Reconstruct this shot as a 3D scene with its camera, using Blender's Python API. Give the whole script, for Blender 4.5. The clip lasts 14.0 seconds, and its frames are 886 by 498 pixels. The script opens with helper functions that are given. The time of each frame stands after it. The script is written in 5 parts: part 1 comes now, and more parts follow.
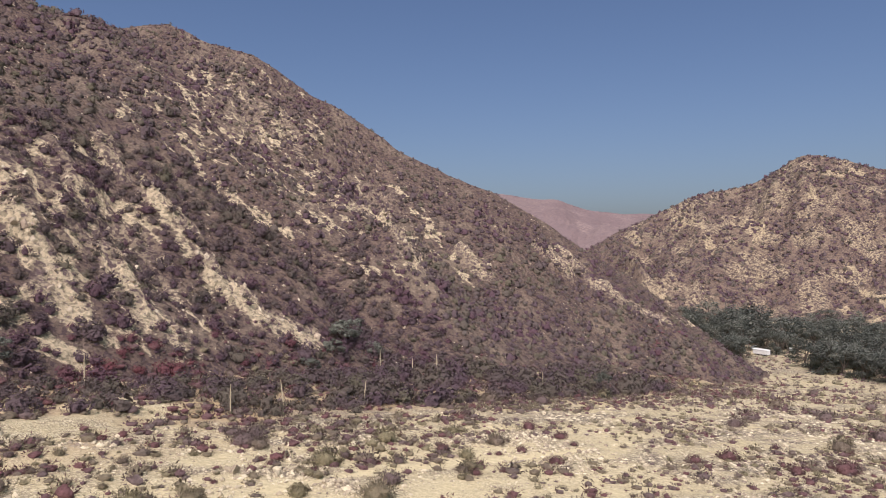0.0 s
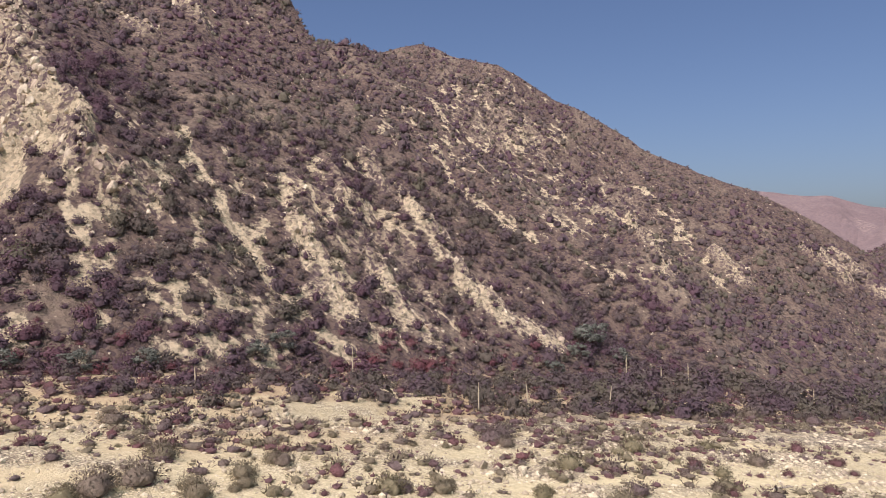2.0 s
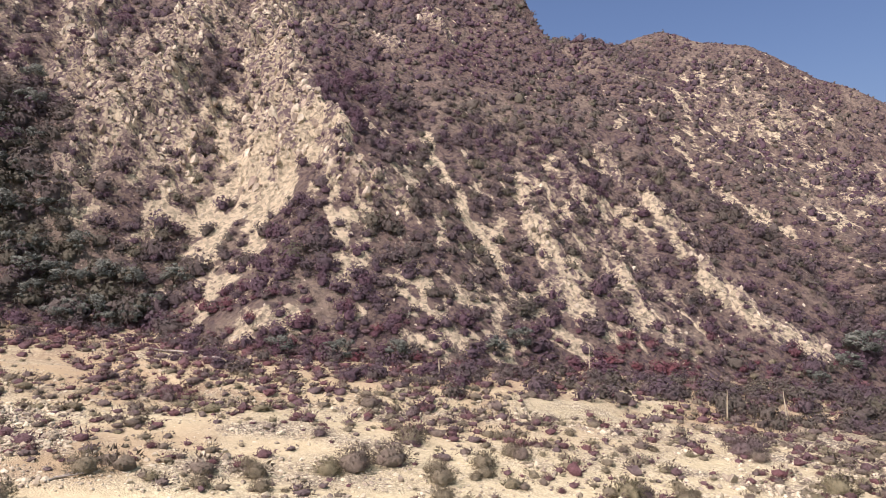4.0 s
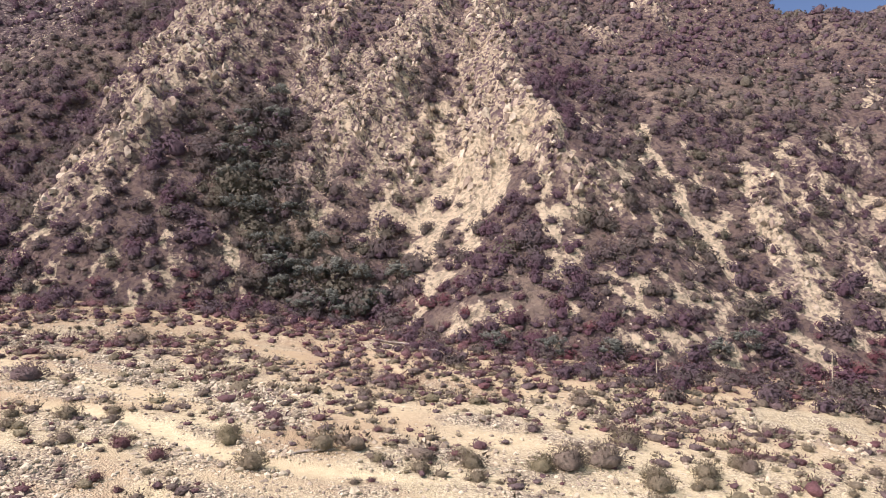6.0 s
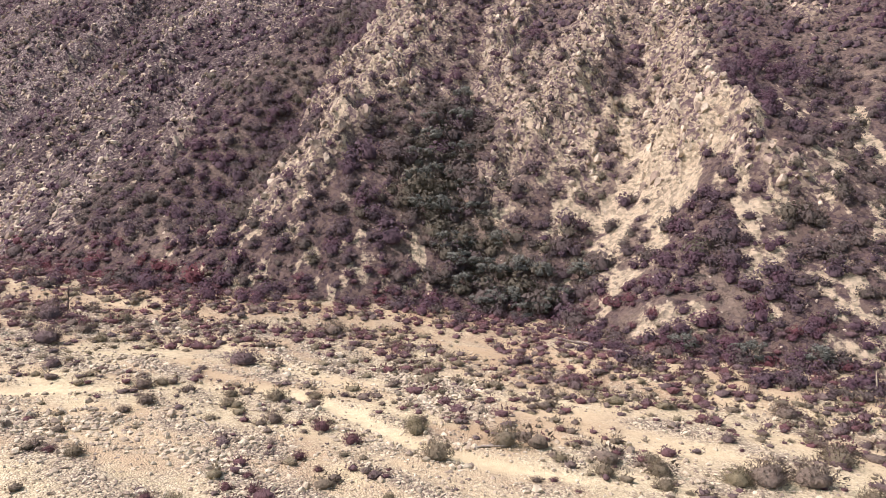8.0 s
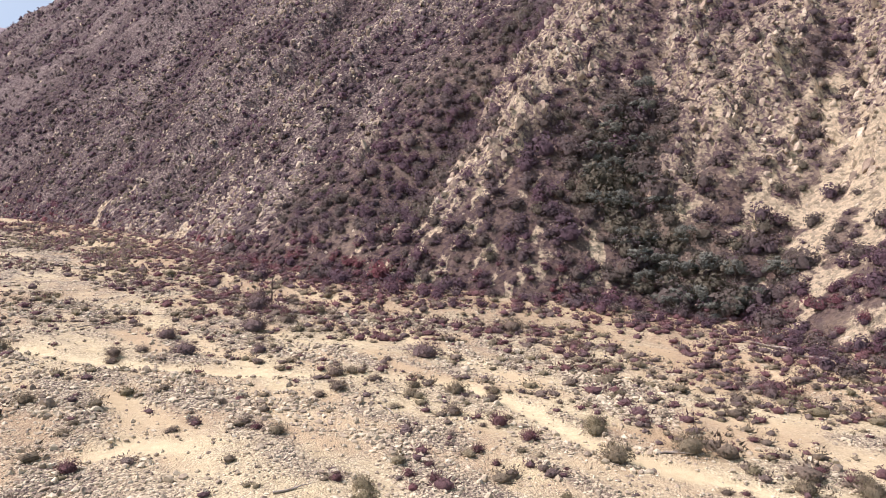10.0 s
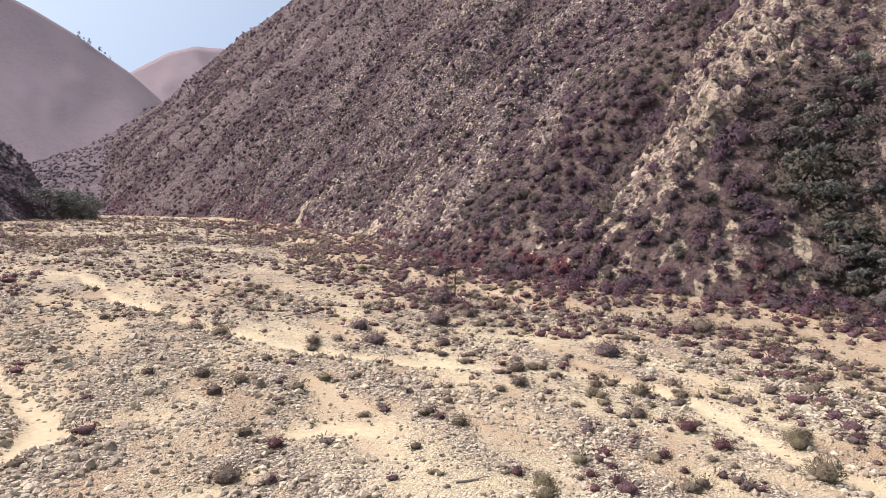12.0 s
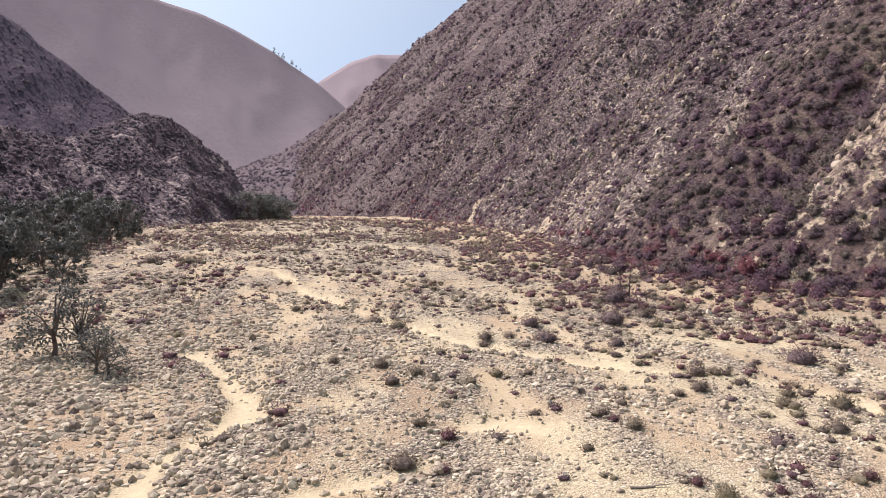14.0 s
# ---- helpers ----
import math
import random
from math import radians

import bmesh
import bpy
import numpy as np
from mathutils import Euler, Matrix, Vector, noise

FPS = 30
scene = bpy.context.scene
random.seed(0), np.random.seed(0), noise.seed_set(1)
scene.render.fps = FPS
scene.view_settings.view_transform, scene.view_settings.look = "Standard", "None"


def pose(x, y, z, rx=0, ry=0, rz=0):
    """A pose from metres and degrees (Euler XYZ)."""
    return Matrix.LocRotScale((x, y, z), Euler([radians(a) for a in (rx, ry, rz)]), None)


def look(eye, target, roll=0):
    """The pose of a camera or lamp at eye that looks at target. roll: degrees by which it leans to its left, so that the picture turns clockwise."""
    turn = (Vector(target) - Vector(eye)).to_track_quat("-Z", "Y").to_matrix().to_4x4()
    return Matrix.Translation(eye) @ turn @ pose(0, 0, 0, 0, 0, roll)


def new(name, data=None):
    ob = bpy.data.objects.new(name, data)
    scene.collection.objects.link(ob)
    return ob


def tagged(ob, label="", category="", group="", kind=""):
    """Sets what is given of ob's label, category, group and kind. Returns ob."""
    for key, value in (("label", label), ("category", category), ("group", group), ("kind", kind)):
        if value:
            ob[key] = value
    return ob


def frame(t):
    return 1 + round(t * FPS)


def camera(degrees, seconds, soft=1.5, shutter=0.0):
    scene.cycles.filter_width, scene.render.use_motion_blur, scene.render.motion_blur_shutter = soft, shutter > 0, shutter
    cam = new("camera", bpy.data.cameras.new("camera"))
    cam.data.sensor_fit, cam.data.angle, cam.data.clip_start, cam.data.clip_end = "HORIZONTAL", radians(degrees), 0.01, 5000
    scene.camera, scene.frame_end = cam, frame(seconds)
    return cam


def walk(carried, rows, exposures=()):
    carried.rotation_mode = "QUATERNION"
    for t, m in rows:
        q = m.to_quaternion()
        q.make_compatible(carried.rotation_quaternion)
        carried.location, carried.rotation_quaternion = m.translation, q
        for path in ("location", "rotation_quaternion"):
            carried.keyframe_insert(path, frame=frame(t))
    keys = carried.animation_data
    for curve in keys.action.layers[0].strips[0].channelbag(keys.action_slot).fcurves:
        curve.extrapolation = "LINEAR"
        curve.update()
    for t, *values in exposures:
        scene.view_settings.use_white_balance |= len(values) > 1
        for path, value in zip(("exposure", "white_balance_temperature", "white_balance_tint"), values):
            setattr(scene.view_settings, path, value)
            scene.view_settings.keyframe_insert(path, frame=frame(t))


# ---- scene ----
# ---- camera: a drone that hangs over the wash and turns ----
EYE = 18.0
cam = camera(64.59, 14.0, soft=0.85)
# seconds, yaw, pitch, roll
ROWS = [
    (0.0, 0.00, 0.00, 0.00),
    (0.5, 4.91, 0.05, 0.12),
    (1.0, 9.86, 0.15, 0.12),
    (1.5, 14.80, 0.25, 0.19),
    (2.0, 19.72, 0.33, 0.26),
    (2.5, 24.65, 0.39, 0.35),
    (3.0, 29.40, 0.38, 0.40),
    (3.5, 34.14, 0.35, 0.45),
    (4.0, 38.83, 0.29, 0.49),
    (6.5, 59.96, 0.24, 0.74),
    (7.0, 63.69, 0.23, 0.73),
    (7.5, 67.23, 0.28, 0.78),
    (8.0, 70.85, 0.29, 0.75),
    (10.5, 88.89, 0.20, 0.71),
    (11.0, 92.56, 0.17, 0.70),
    (11.5, 96.30, 0.11, 0.69),
    (12.0, 99.97, 0.08, 0.63),
    (12.5, 103.53, 0.07, 0.61),
    (13.0, 107.05, 0.07, 0.63),
    (13.5, 110.52, 0.06, 0.62),
    (14.0, 113.90, 0.04, 0.59),
]
walk(cam, [(t, pose(0, 0, EYE, 90 + pitch, roll, yaw)) for t, yaw, pitch, roll in ROWS],
     [(0.0, -0.36, 5250, 46), (4.0, -0.05, 5250, 50), (8.0, 0.0, 5250, 52), (14.0, -0.08, 5200, 51)])

# ---- light ----
SUN_AZ, SUN_EL = 167.0, 56.0          # degrees, anticlockwise from +y; above the horizon
world = bpy.data.worlds.new("sky")
scene.world = world
world.use_nodes = True
_n = world.node_tree.nodes
_sky = _n.new("ShaderNodeTexSky")
_sky.sky_type = "NISHITA"
_sky.sun_disc = False
_sky.sun_elevation = radians(SUN_EL)
_sky.sun_rotation = radians(-SUN_AZ)
_sky.air_density, _sky.dust_density, _sky.ozone_density = 1.0, 2.2, 1.2
_n["Background"].inputs["Strength"].default_value = 0.1
# the pale glow of hazy air round the sun
_a, _e = radians(SUN_AZ), radians(SUN_EL)
_where = _n.new("ShaderNodeTexCoord")
_dot = _n.new("ShaderNodeVectorMath")
_dot.operation = "DOT_PRODUCT"
_dot.inputs[1].default_value = (-math.sin(_a) * math.cos(_e), math.cos(_a) * math.cos(_e), math.sin(_e))
_pos = _n.new("ShaderNodeMath")
_pos.operation, _pos.inputs[1].default_value = "MAXIMUM", 0.0
_pow = _n.new("ShaderNodeMath")
_pow.operation, _pow.inputs[1].default_value = "POWER", 2.0
_glow = _n.new("ShaderNodeVectorMath")
_glow.operation = "SCALE"
_glow.inputs[0].default_value = (8.4, 9.4, 3.6)
_tint = _n.new("ShaderNodeVectorMath")
_tint.operation, _tint.inputs[1].default_value = "MULTIPLY", (0.95, 1.03, 0.78)
_sum = _n.new("ShaderNodeVectorMath")
for _f, _t in ((_where.outputs["Generated"], _dot.inputs[0]), (_dot.outputs["Value"], _pos.inputs[0]), (_pos.outputs[0], _pow.inputs[0]),
               (_pow.outputs[0], _glow.inputs["Scale"]), (_sky.outputs[0], _tint.inputs[0]), (_tint.outputs[0], _sum.inputs[0]), (_glow.outputs[0], _sum.inputs[1]),
               (_sum.outputs[0], _n["Background"].inputs[0])):
    world.node_tree.links.new(_f, _t)
_sun = bpy.data.lights.new("sun", "SUN")
_sun.energy, _sun.angle, _sun.color = 5.0, radians(0.53), (1.0, 0.87, 0.56)
sun = new("sun", _sun)
_a, _e = radians(SUN_AZ), radians(SUN_EL)
sun.matrix_world = look((0, 0, 0), (math.sin(_a) * math.cos(_e), -math.cos(_a) * math.cos(_e), -math.sin(_e)))

# ---- numbers and noise ----
rng = np.random.default_rng(7)
AZ = radians(129.0)                      # the canyon runs up this way
UP = np.array([-math.sin(AZ), math.cos(AZ)])
IN = np.array([-math.sin(AZ - math.pi / 2), math.cos(AZ - math.pi / 2)])   # from the wash to the hillside


def lattice(ix, iy, seed):
    h = (ix * 374761393 + iy * 668265263 + seed * 974634221) & 0xFFFFFFFF
    h = ((h ^ (h >> 13)) * 1274126177) & 0xFFFFFFFF
    return ((h ^ (h >> 16)) & 0xFFFF) / 65535.0


def vnoise(x, y, seed=0):
    """Smooth noise from 0 to 1, one cell per unit."""
    fx, fy = np.floor(x), np.floor(y)
    ix, iy = fx.astype(np.int64), fy.astype(np.int64)
    a, b = x - fx, y - fy
    a, b = a * a * (3 - 2 * a), b * b * (3 - 2 * b)
    n00, n10 = lattice(ix, iy, seed), lattice(ix + 1, iy, seed)
    n01, n11 = lattice(ix, iy + 1, seed), lattice(ix + 1, iy + 1, seed)
    return (n00 * (1 - a) + n10 * a) * (1 - b) + (n01 * (1 - a) + n11 * a) * b


def fbm(x, y, octaves=4, seed=0):
    total, amp, norm = 0.0, 1.0, 0.0
    for k in range(octaves):
        total = total + amp * vnoise(x * 2**k, y * 2**k, seed + k)
        norm += amp
        amp *= 0.5
    return total / norm


def ridged(x, y, octaves=4, seed=0):
    total, amp, norm = 0.0, 1.0, 0.0
    for k in range(octaves):
        total = total + amp * (1 - np.abs(2 * vnoise(x * 2**k, y * 2**k, seed + k) - 1))
        norm += amp
        amp *= 0.5
    return total / norm


def smooth(x, lo, hi):
    s = np.clip((x - lo) / (hi - lo), 0, 1)
    return s * s * (3 - 2 * s)


def along(u, v, line):
    """Distance to a polyline of (u, v) points, and how far along it, from 0 to 1."""
    best, where = np.full(np.shape(u), 1e9), np.zeros(np.shape(u))
    n = len(line) - 1
    for k in range(n):
        (a, b), (c, d) = line[k], line[k + 1]
        du, dv = c - a, d - b
        s = np.clip(((u - a) * du + (v - b) * dv) / (du * du + dv * dv), 0, 1)
        dist = np.hypot(u - a - s * du, v - b - s * dv)
        near = dist < best
        best = np.where(near, dist, best)
        where = np.where(near, (k + s) / n, where)
    return best, where


# ---- the lie of the land, in metres up the canyon (u) and towards the hillside (v) ----
TOE_U = [-700, -450, -360, -290, -167, -95, -50, 0, 26, 45, 62, 78, 95, 125, 160, 200, 285, 400, 500, 700, 950]
TOE_V = [620, 360, 235, 172, 127, 118, 113, 95, 93, 106, 100, 86, 79, 71, 73, 82, 84, 80, 45, 5, -45]


def toe(u):
    return np.interp(u, TOE_U, TOE_V)


def floor_z(u):
    """The fall of the canyon floor."""
    w = np.clip(u, -900, 900)
    return np.where(w > -300, 0.112 * w - 0.00006 * w * w, -39 + 0.015 * (w + 300))


CHANNELS = [  # sandy runs in the wash: half width, points
    (1.2, [(140, 4), (110, 8), (88, 15), (70.6, 24.5), (60.8, 34.7), (55, 41.7), (50, 47), (45, 48), (38, 46.4), (31, 44.4), (24, 45), (12, 49), (-8, 55), (-40, 60), (-90, 62)]),
    (0.5, [(16, 80.5), (11, 81.7), (7, 82.7), (1, 86.0), (-5, 87.9), (-12, 91.3), (-17, 93.0)]),
    (1.1, [(40.4, 2.7), (41.6, 6.1), (43.0, 9.1), (42.9, 11.7)]),
    (0.9, [(49.1, 15.5), (49.2, 18.2), (46.9, 19.9)]),
    (1.15, [(74, -6), (65.6, -2.5), (58, -0.9), (53.5, -1.3), (49.8, -3.8), (47.9, -5.3), (44, -6.8), (40, -8)]),
]


def sand(u, v):
    m = np.zeros(np.shape(u))
    wob = 3.0 * (fbm(u / 6, v / 6, 3, 51) - 0.5)
    for w, line in CHANNELS:
        d, _ = along(u, v, line)
        m = np.maximum(m, 1 - smooth(d + wob, 0.2 * w, 1.5 * w))
    flat = smooth(u, -78, -60) * (1 - smooth(u, -2, 14)) * smooth(v, 38, 46) * (1 - smooth(v, 66, 78))
    m = np.maximum(m, 0.62 * flat * smooth(fbm(u / 7, v / 3.5, 3, 57), 0.3, 0.5))
    return np.maximum(m, 0.55 * smooth(fbm(u / 14, v / 5, 3, 55), 0.5, 0.75))


def bars(u, v):
    """1 on the cobble bars, 0 on fine ground."""
    b = smooth(fbm(u / 13, v / 5, 3, 105), 0.33, 0.52)
    b = np.maximum(b, 0.9 * smooth(10 - v, -6, 12) * smooth(fbm(u / 6, v / 6, 3, 107), 0.25, 0.45))
    b = np.maximum(b, 0.85 * smooth(u, 95, 130) * smooth(fbm(u / 9, v / 6, 3, 119), 0.3, 0.46))
    b = b * (0.25 + 0.75 * smooth(fbm(u / 3.2, v / 2.4, 3, 108), 0.36, 0.52))
    return b * (1 - 0.93 * sand(u, v)) * (1 - 0.75 * smooth(v - toe(u), -30, -12))


def wash_z(u, v):
    t = toe(u)
    z = floor_z(u)
    z = z + 1.1 * (fbm(u / 40, v / 11, 3, 3) - 0.5) + 0.5 * (fbm(u / 6, v / 3, 3, 8) - 0.5) * (1 - 0.8 * sand(u, v))
    z = z - 0.45 * sand(u, v)
    bank = t - 16 + 5 * (fbm(u / 18, v / 18, 2, 12) - 0.5)
    z = z + 0.9 * smooth(v, bank - 1.2, bank + 1.0) * smooth(v, bank - 30, bank) + 0.05 * np.clip(v - t + 16, 0, 30)
    z = np.where(v < 0, pool_bed(u, v, z), z)
    return z


POOL = (110.5, -34.5, 7.5, 5.5)          # a still pool under the far bank: middle and half sizes
POOL_LEVEL = 10.35


def pool_bed(u, v, z):
    e = np.hypot((u - POOL[0]) / POOL[2], (v - POOL[1]) / POOL[3]) + 0.35 * (fbm(u / 4, v / 4, 2, 131) - 0.5)
    deep = 1 - smooth(e, 0.75, 1.25)
    return z * (1 - deep) + (POOL_LEVEL - 0.7) * deep


SPURS = [  # height, half width, crest from the top down
    (8.0, 15.0, [(2, 285), (-7, 261), (-29, 235), (-46, 217), (-54, 187), (-66, 165), (-73, 149), (-76, 132)]),
    (8.5, 12.0, [(62, 215), (63, 172), (63, 143), (61, 127), (58, 116)]),
    (7.0, 10.0, [(49, 217), (38, 183), (29, 149), (14, 133)]),
    (4.5, 12.0, [(116, 175), (108, 148), (103, 126), (98, 110), (92, 98)]),
    (6.0, 13.0, [(215, 195), (188, 145), (180, 112), (184, 96)]),
    (6.0, 15.0, [(330, 230), (290, 160), (285, 120), (290, 100)]),
    (9.0, 22.0, [(520, 260), (440, 170), (420, 120), (430, 85)]),
    (5.0, 12.0, [(-105, 270), (-118, 215), (-122, 175), (-118, 140)]),
]
GULLIES = [
    (11.0, 13.0, [(-36, 285), (-46, 255), (-61, 211), (-73, 187), (-88, 166), (-95, 146), (-92, 122)]),
    (4.0, 11.0, [(76, 215), (79, 180), (80, 145), (77, 129), (68, 116), (54, 107)]),
    (8.0, 10.0, [(140, 185), (128, 158), (120, 125), (114, 100)]),
    (5.0, 13.0, [(270, 205), (244, 150), (249, 120), (252, 92)]),
    (3.0, 9.0, [(20, 230), (6, 180), (0, 140), (-14, 121), (-24, 108)]),
    (3.0, 7.0, [(40, 160), (34, 135), (33, 112), (38, 104)]),
    (5.0, 14.0, [(400, 190), (360, 140), (355, 100)]),
]
CREST = [(-60, 322, 113), (-80, 318, 113), (-104, 303, 110), (-131, 281, 96), (-155, 258, 76), (-170, 241, 58), (-201, 216, 41),
         (-226, 197, 20.5), (-250, 184, 8), (-274, 174, -11), (-308, 168, -31)]


def hill_z(u, v):
    t = toe(u)
    w = v - t
    slope = np.interp(u, [-300, -110, -60, 40, 150, 300, 900], [0.46, 0.55, 0.66, 0.76, 0.86, 1.0, 1.09])
    z0 = floor_z(u)
    wp = np.maximum(w, 0)
    h = wp * slope * smooth(wp, -8, 10)
    # the crest of the downstream hill
    d, s = along(u, v, [(a, b) for a, b, c in CREST])
    zc = np.interp(s, np.linspace(0, 1, len(CREST)), [c for a, b, c in CREST])
    tent = zc - 0.62 * (np.sqrt(d * d + 9) - 3)
    cap = np.interp(u, [-400, -120, -46, -15, 40, 400, 900], [30, 103, 106, 190, 230, 290, 330])
    face = np.minimum(z0 + h, cap + 0.25 * (z0 + h - cap))
    ramp = smooth(w, 2, 45)
    for amp, wid, line in SPURS:
        d, s = along(u, v, line)
        face = face + amp * np.exp(-(d / wid) ** 1.5) * ramp
    for amp, wid, line in GULLIES:
        d, s = along(u, v, line)
        face = face - amp * np.exp(-(d / wid) ** 1.5) * smooth(w, -2, 30)
    k = 3.0
    both = np.maximum(face, tent) + 0.5 * k * np.exp(-np.abs(face - tent) / k)
    z = np.where(u < -50, both, face)
    # beyond the crest of the downstream hill, and beyond the upstream shoulder, it falls away
    end = 900 - 0.82 * v
    z = z - 0.7 * np.clip(u - end, 0, 400)
    # folds and rock
    lift = smooth(w, 3, 40)
    fold = ridged(u / 34 + 0.5 * fbm(u / 50, v / 50, 2, 31), v / 110, 3, 20) - 0.6
    z = z + lift * ((6.5 + 5.0 * smooth(u, 140, 200) + 6.0 * smooth(u, 140, 190) * (1 - smooth(u, 400, 480))) * fold + 3.0 * (fbm(u / 16, v / 26, 3, 25) - 0.5))
    r = rock(u, v)
    z = z + lift * (r * (14.0 * (ridged(u / 8, v / 12, 4, 40) - 0.6) + 5.5 * (ridged(u / 3.3, v / 5, 2, 47) - 0.55)) + (0.5 + 0.8 * r) * (fbm(u / 3, v / 3, 2, 44) - 0.5))
    skirt = np.where((u < -90) & (tent > z0 - 6), np.maximum(z0 + 0.6 * w, tent), z0 + 0.6 * w)
    z = np.where(w < 0, skirt, z)
    return np.where((w > 0) & (w < 12), np.minimum(z, np.maximum(z0 + 0.1 + 1.3 * w, skirt + 1.3 * w)), z)


CRAG_LINES = [  # ribs of standing rock: half width, how rocky, points
    (4.6, 0.8, [(118, 185), (109, 158), (102, 138), (101, 126), (98, 115), (101, 106), (100, 99)]),
    (6.0, 0.9, [(102, 150), (94, 135)]),
    (6.0, 0.9, [(90, 195), (86, 172), (78, 150), (73, 144)]),
    (5.0, 1.0, [(64, 200), (61, 176), (60, 156), (62, 141), (66, 133), (67, 123)]),
    (4.5, 1.0, [(56, 147), (55, 138), (50, 137)]),
    (8.5, 1.0, [(44, 205), (45, 190), (42, 171), (35, 148), (31, 139)]),
    (3.5, 0.9, [(22, 138), (18, 128)]),
    (6.0, 0.8, [(280, 200), (265, 153), (264, 131), (269, 114), (278, 95)]),
    (5.0, 0.8, [(205, 175), (194, 153), (175, 117), (157, 94), (146, 82)]),
    (4.0, 0.8, [(172, 90), (162, 77)]),
    (8.0, 0.8, [(470, 220), (446, 195), (415, 173), (390, 148)]),
    (9.0, 0.8, [(535, 147), (553, 111), (578, 76)]),
    (5.0, 0.7, [(330, 190), (322, 150), (328, 112)]),
    (5.0, 0.7, [(228, 190), (214, 150), (206, 118), (210, 98)]),
]
CRAG_LINES += [
    (3.8, 1.0, [(114, 159), (113, 141), (114, 127)]),
    (3.6, 1.0, [(94, 119), (97, 109), (100, 104)]),
    (3.6, 0.9, [(87, 144), (74, 148), (71, 168)]),
    (2.7, 1.0, [(64, 146), (65, 136), (66, 126)]),
    (5.2, 0.8, [(238, 164), (262, 139), (262, 121)]),
    (4.2, 0.9, [(178, 114), (175, 100), (184, 90), (169, 79)]),
    (4.1, 0.8, [(170, 133), (137, 104)]),
    (3.1, 0.9, [(15, 127), (8, 127)]),
    (3.8, 0.7, [(4, 218), (-2, 211)]),
    (3.5, 0.7, [(17, 199), (12, 197)]),
]
THICKETS = [  # hollows full of dense brush: half width, points
    (11.0, [(80, 128), (79, 121), (74, 114), (66, 112), (58, 111), (52, 108)]),
    (9.0, [(185, 125), (182, 108), (231, 114), (256, 102)]),
    (8.0, [(140, 185), (128, 150), (126, 131), (123, 111), (117, 92)]),
    (9.0, [(300, 170), (300, 130), (308, 105)]),
    (9.0, [(250, 200), (238, 165), (232, 135)]),
    (7.0, [(28, 116), (22, 112), (14, 107)]),
]


def thicket(u, v):
    m = np.zeros(np.shape(u))
    for w, line in THICKETS:
        m = np.maximum(m, np.exp(-(along(u, v, line)[0] / w) ** 2))
    return m


STREAKS = [  # bare soil and pale rock: half width, rock or soil, points
    (2.7, 0.1, [(3, 158), (2, 152), (-3, 139), (-8, 130), (-14, 121), (-20, 113), (-26, 106)]),
    (2.4, 0.1, [(-18, 116), (-22, 111), (-27, 105)]),
    (4.4, 0.2, [(25, 134), (29, 134), (29, 129), (33, 126)]),
    (2.9, 0.2, [(33, 128), (32, 119), (35, 113), (38, 109), (40, 104)]),
    (4.4, 0.3, [(51, 127), (45, 129), (39, 131), (33, 131)]),
    (4.0, 0.3, [(44, 133), (39, 138), (36, 142)]),
    (3.4, 0.3, [(41, 125), (39, 120)]),
    (3.2, 0.3, [(48, 162), (47, 149), (40, 141), (34, 134)]),
    (1.8, 0.3, [(23, 103), (22, 100)]),
    (1.8, 0.3, [(16, 121), (16, 116)]),
    (1.8, 0.3, [(79, 91), (76, 87)]),
    (1.6, 0.4, [(98, 88), (94, 83)]),
    (1.5, 0.4, [(72, 107), (64, 100)]),
    (2.6, 0.3, [(206, 90), (200, 84)]),
    (3.2, 0.3, [(290, 93), (280, 86)]),
    (2.0, 0.9, [(-52, 141), (-58, 132), (-62, 129), (-70, 127)]),
    (1.6, 0.8, [(-41, 175), (-42, 164)]),
    (1.8, 0.8, [(-46, 158), (-52, 150)]),
    (1.7, 0.8, [(-18, 138), (-22, 128), (-22, 121)]),
    (1.8, 0.8, [(-33, 136), (-35, 127), (-39, 122)]),
    (3.0, 1.0, [(-124, 196), (-132, 190)]),
    (2.4, 1.0, [(-126, 175), (-129, 172)]),
    (2.2, 0.1, [(243, 121), (241, 111)]),
    (3.4, 0.5, [(112, 138), (110, 126)]),
    (1.4, 0.4, [(-73, 205), (-76, 190), (-84, 178)]),
    (1.5, 0.5, [(-140, 205), (-132, 180), (-120, 160)]),
    (2.2, 0.3, [(3, 112), (2, 108)]),
    (2.6, 0.9, [(-198, 186), (-203, 177)]),
    (2.2, 0.9, [(-210, 187), (-214, 180)]),
    (2.4, 0.8, [(-214, 172), (-221, 166)]),
    (2.2, 0.9, [(-228, 162), (-236, 156)]),
    (2.4, 0.8, [(-126, 176), (-128, 168)]),
    (2.4, 0.8, [(-158, 184), (-160, 176)]),
]


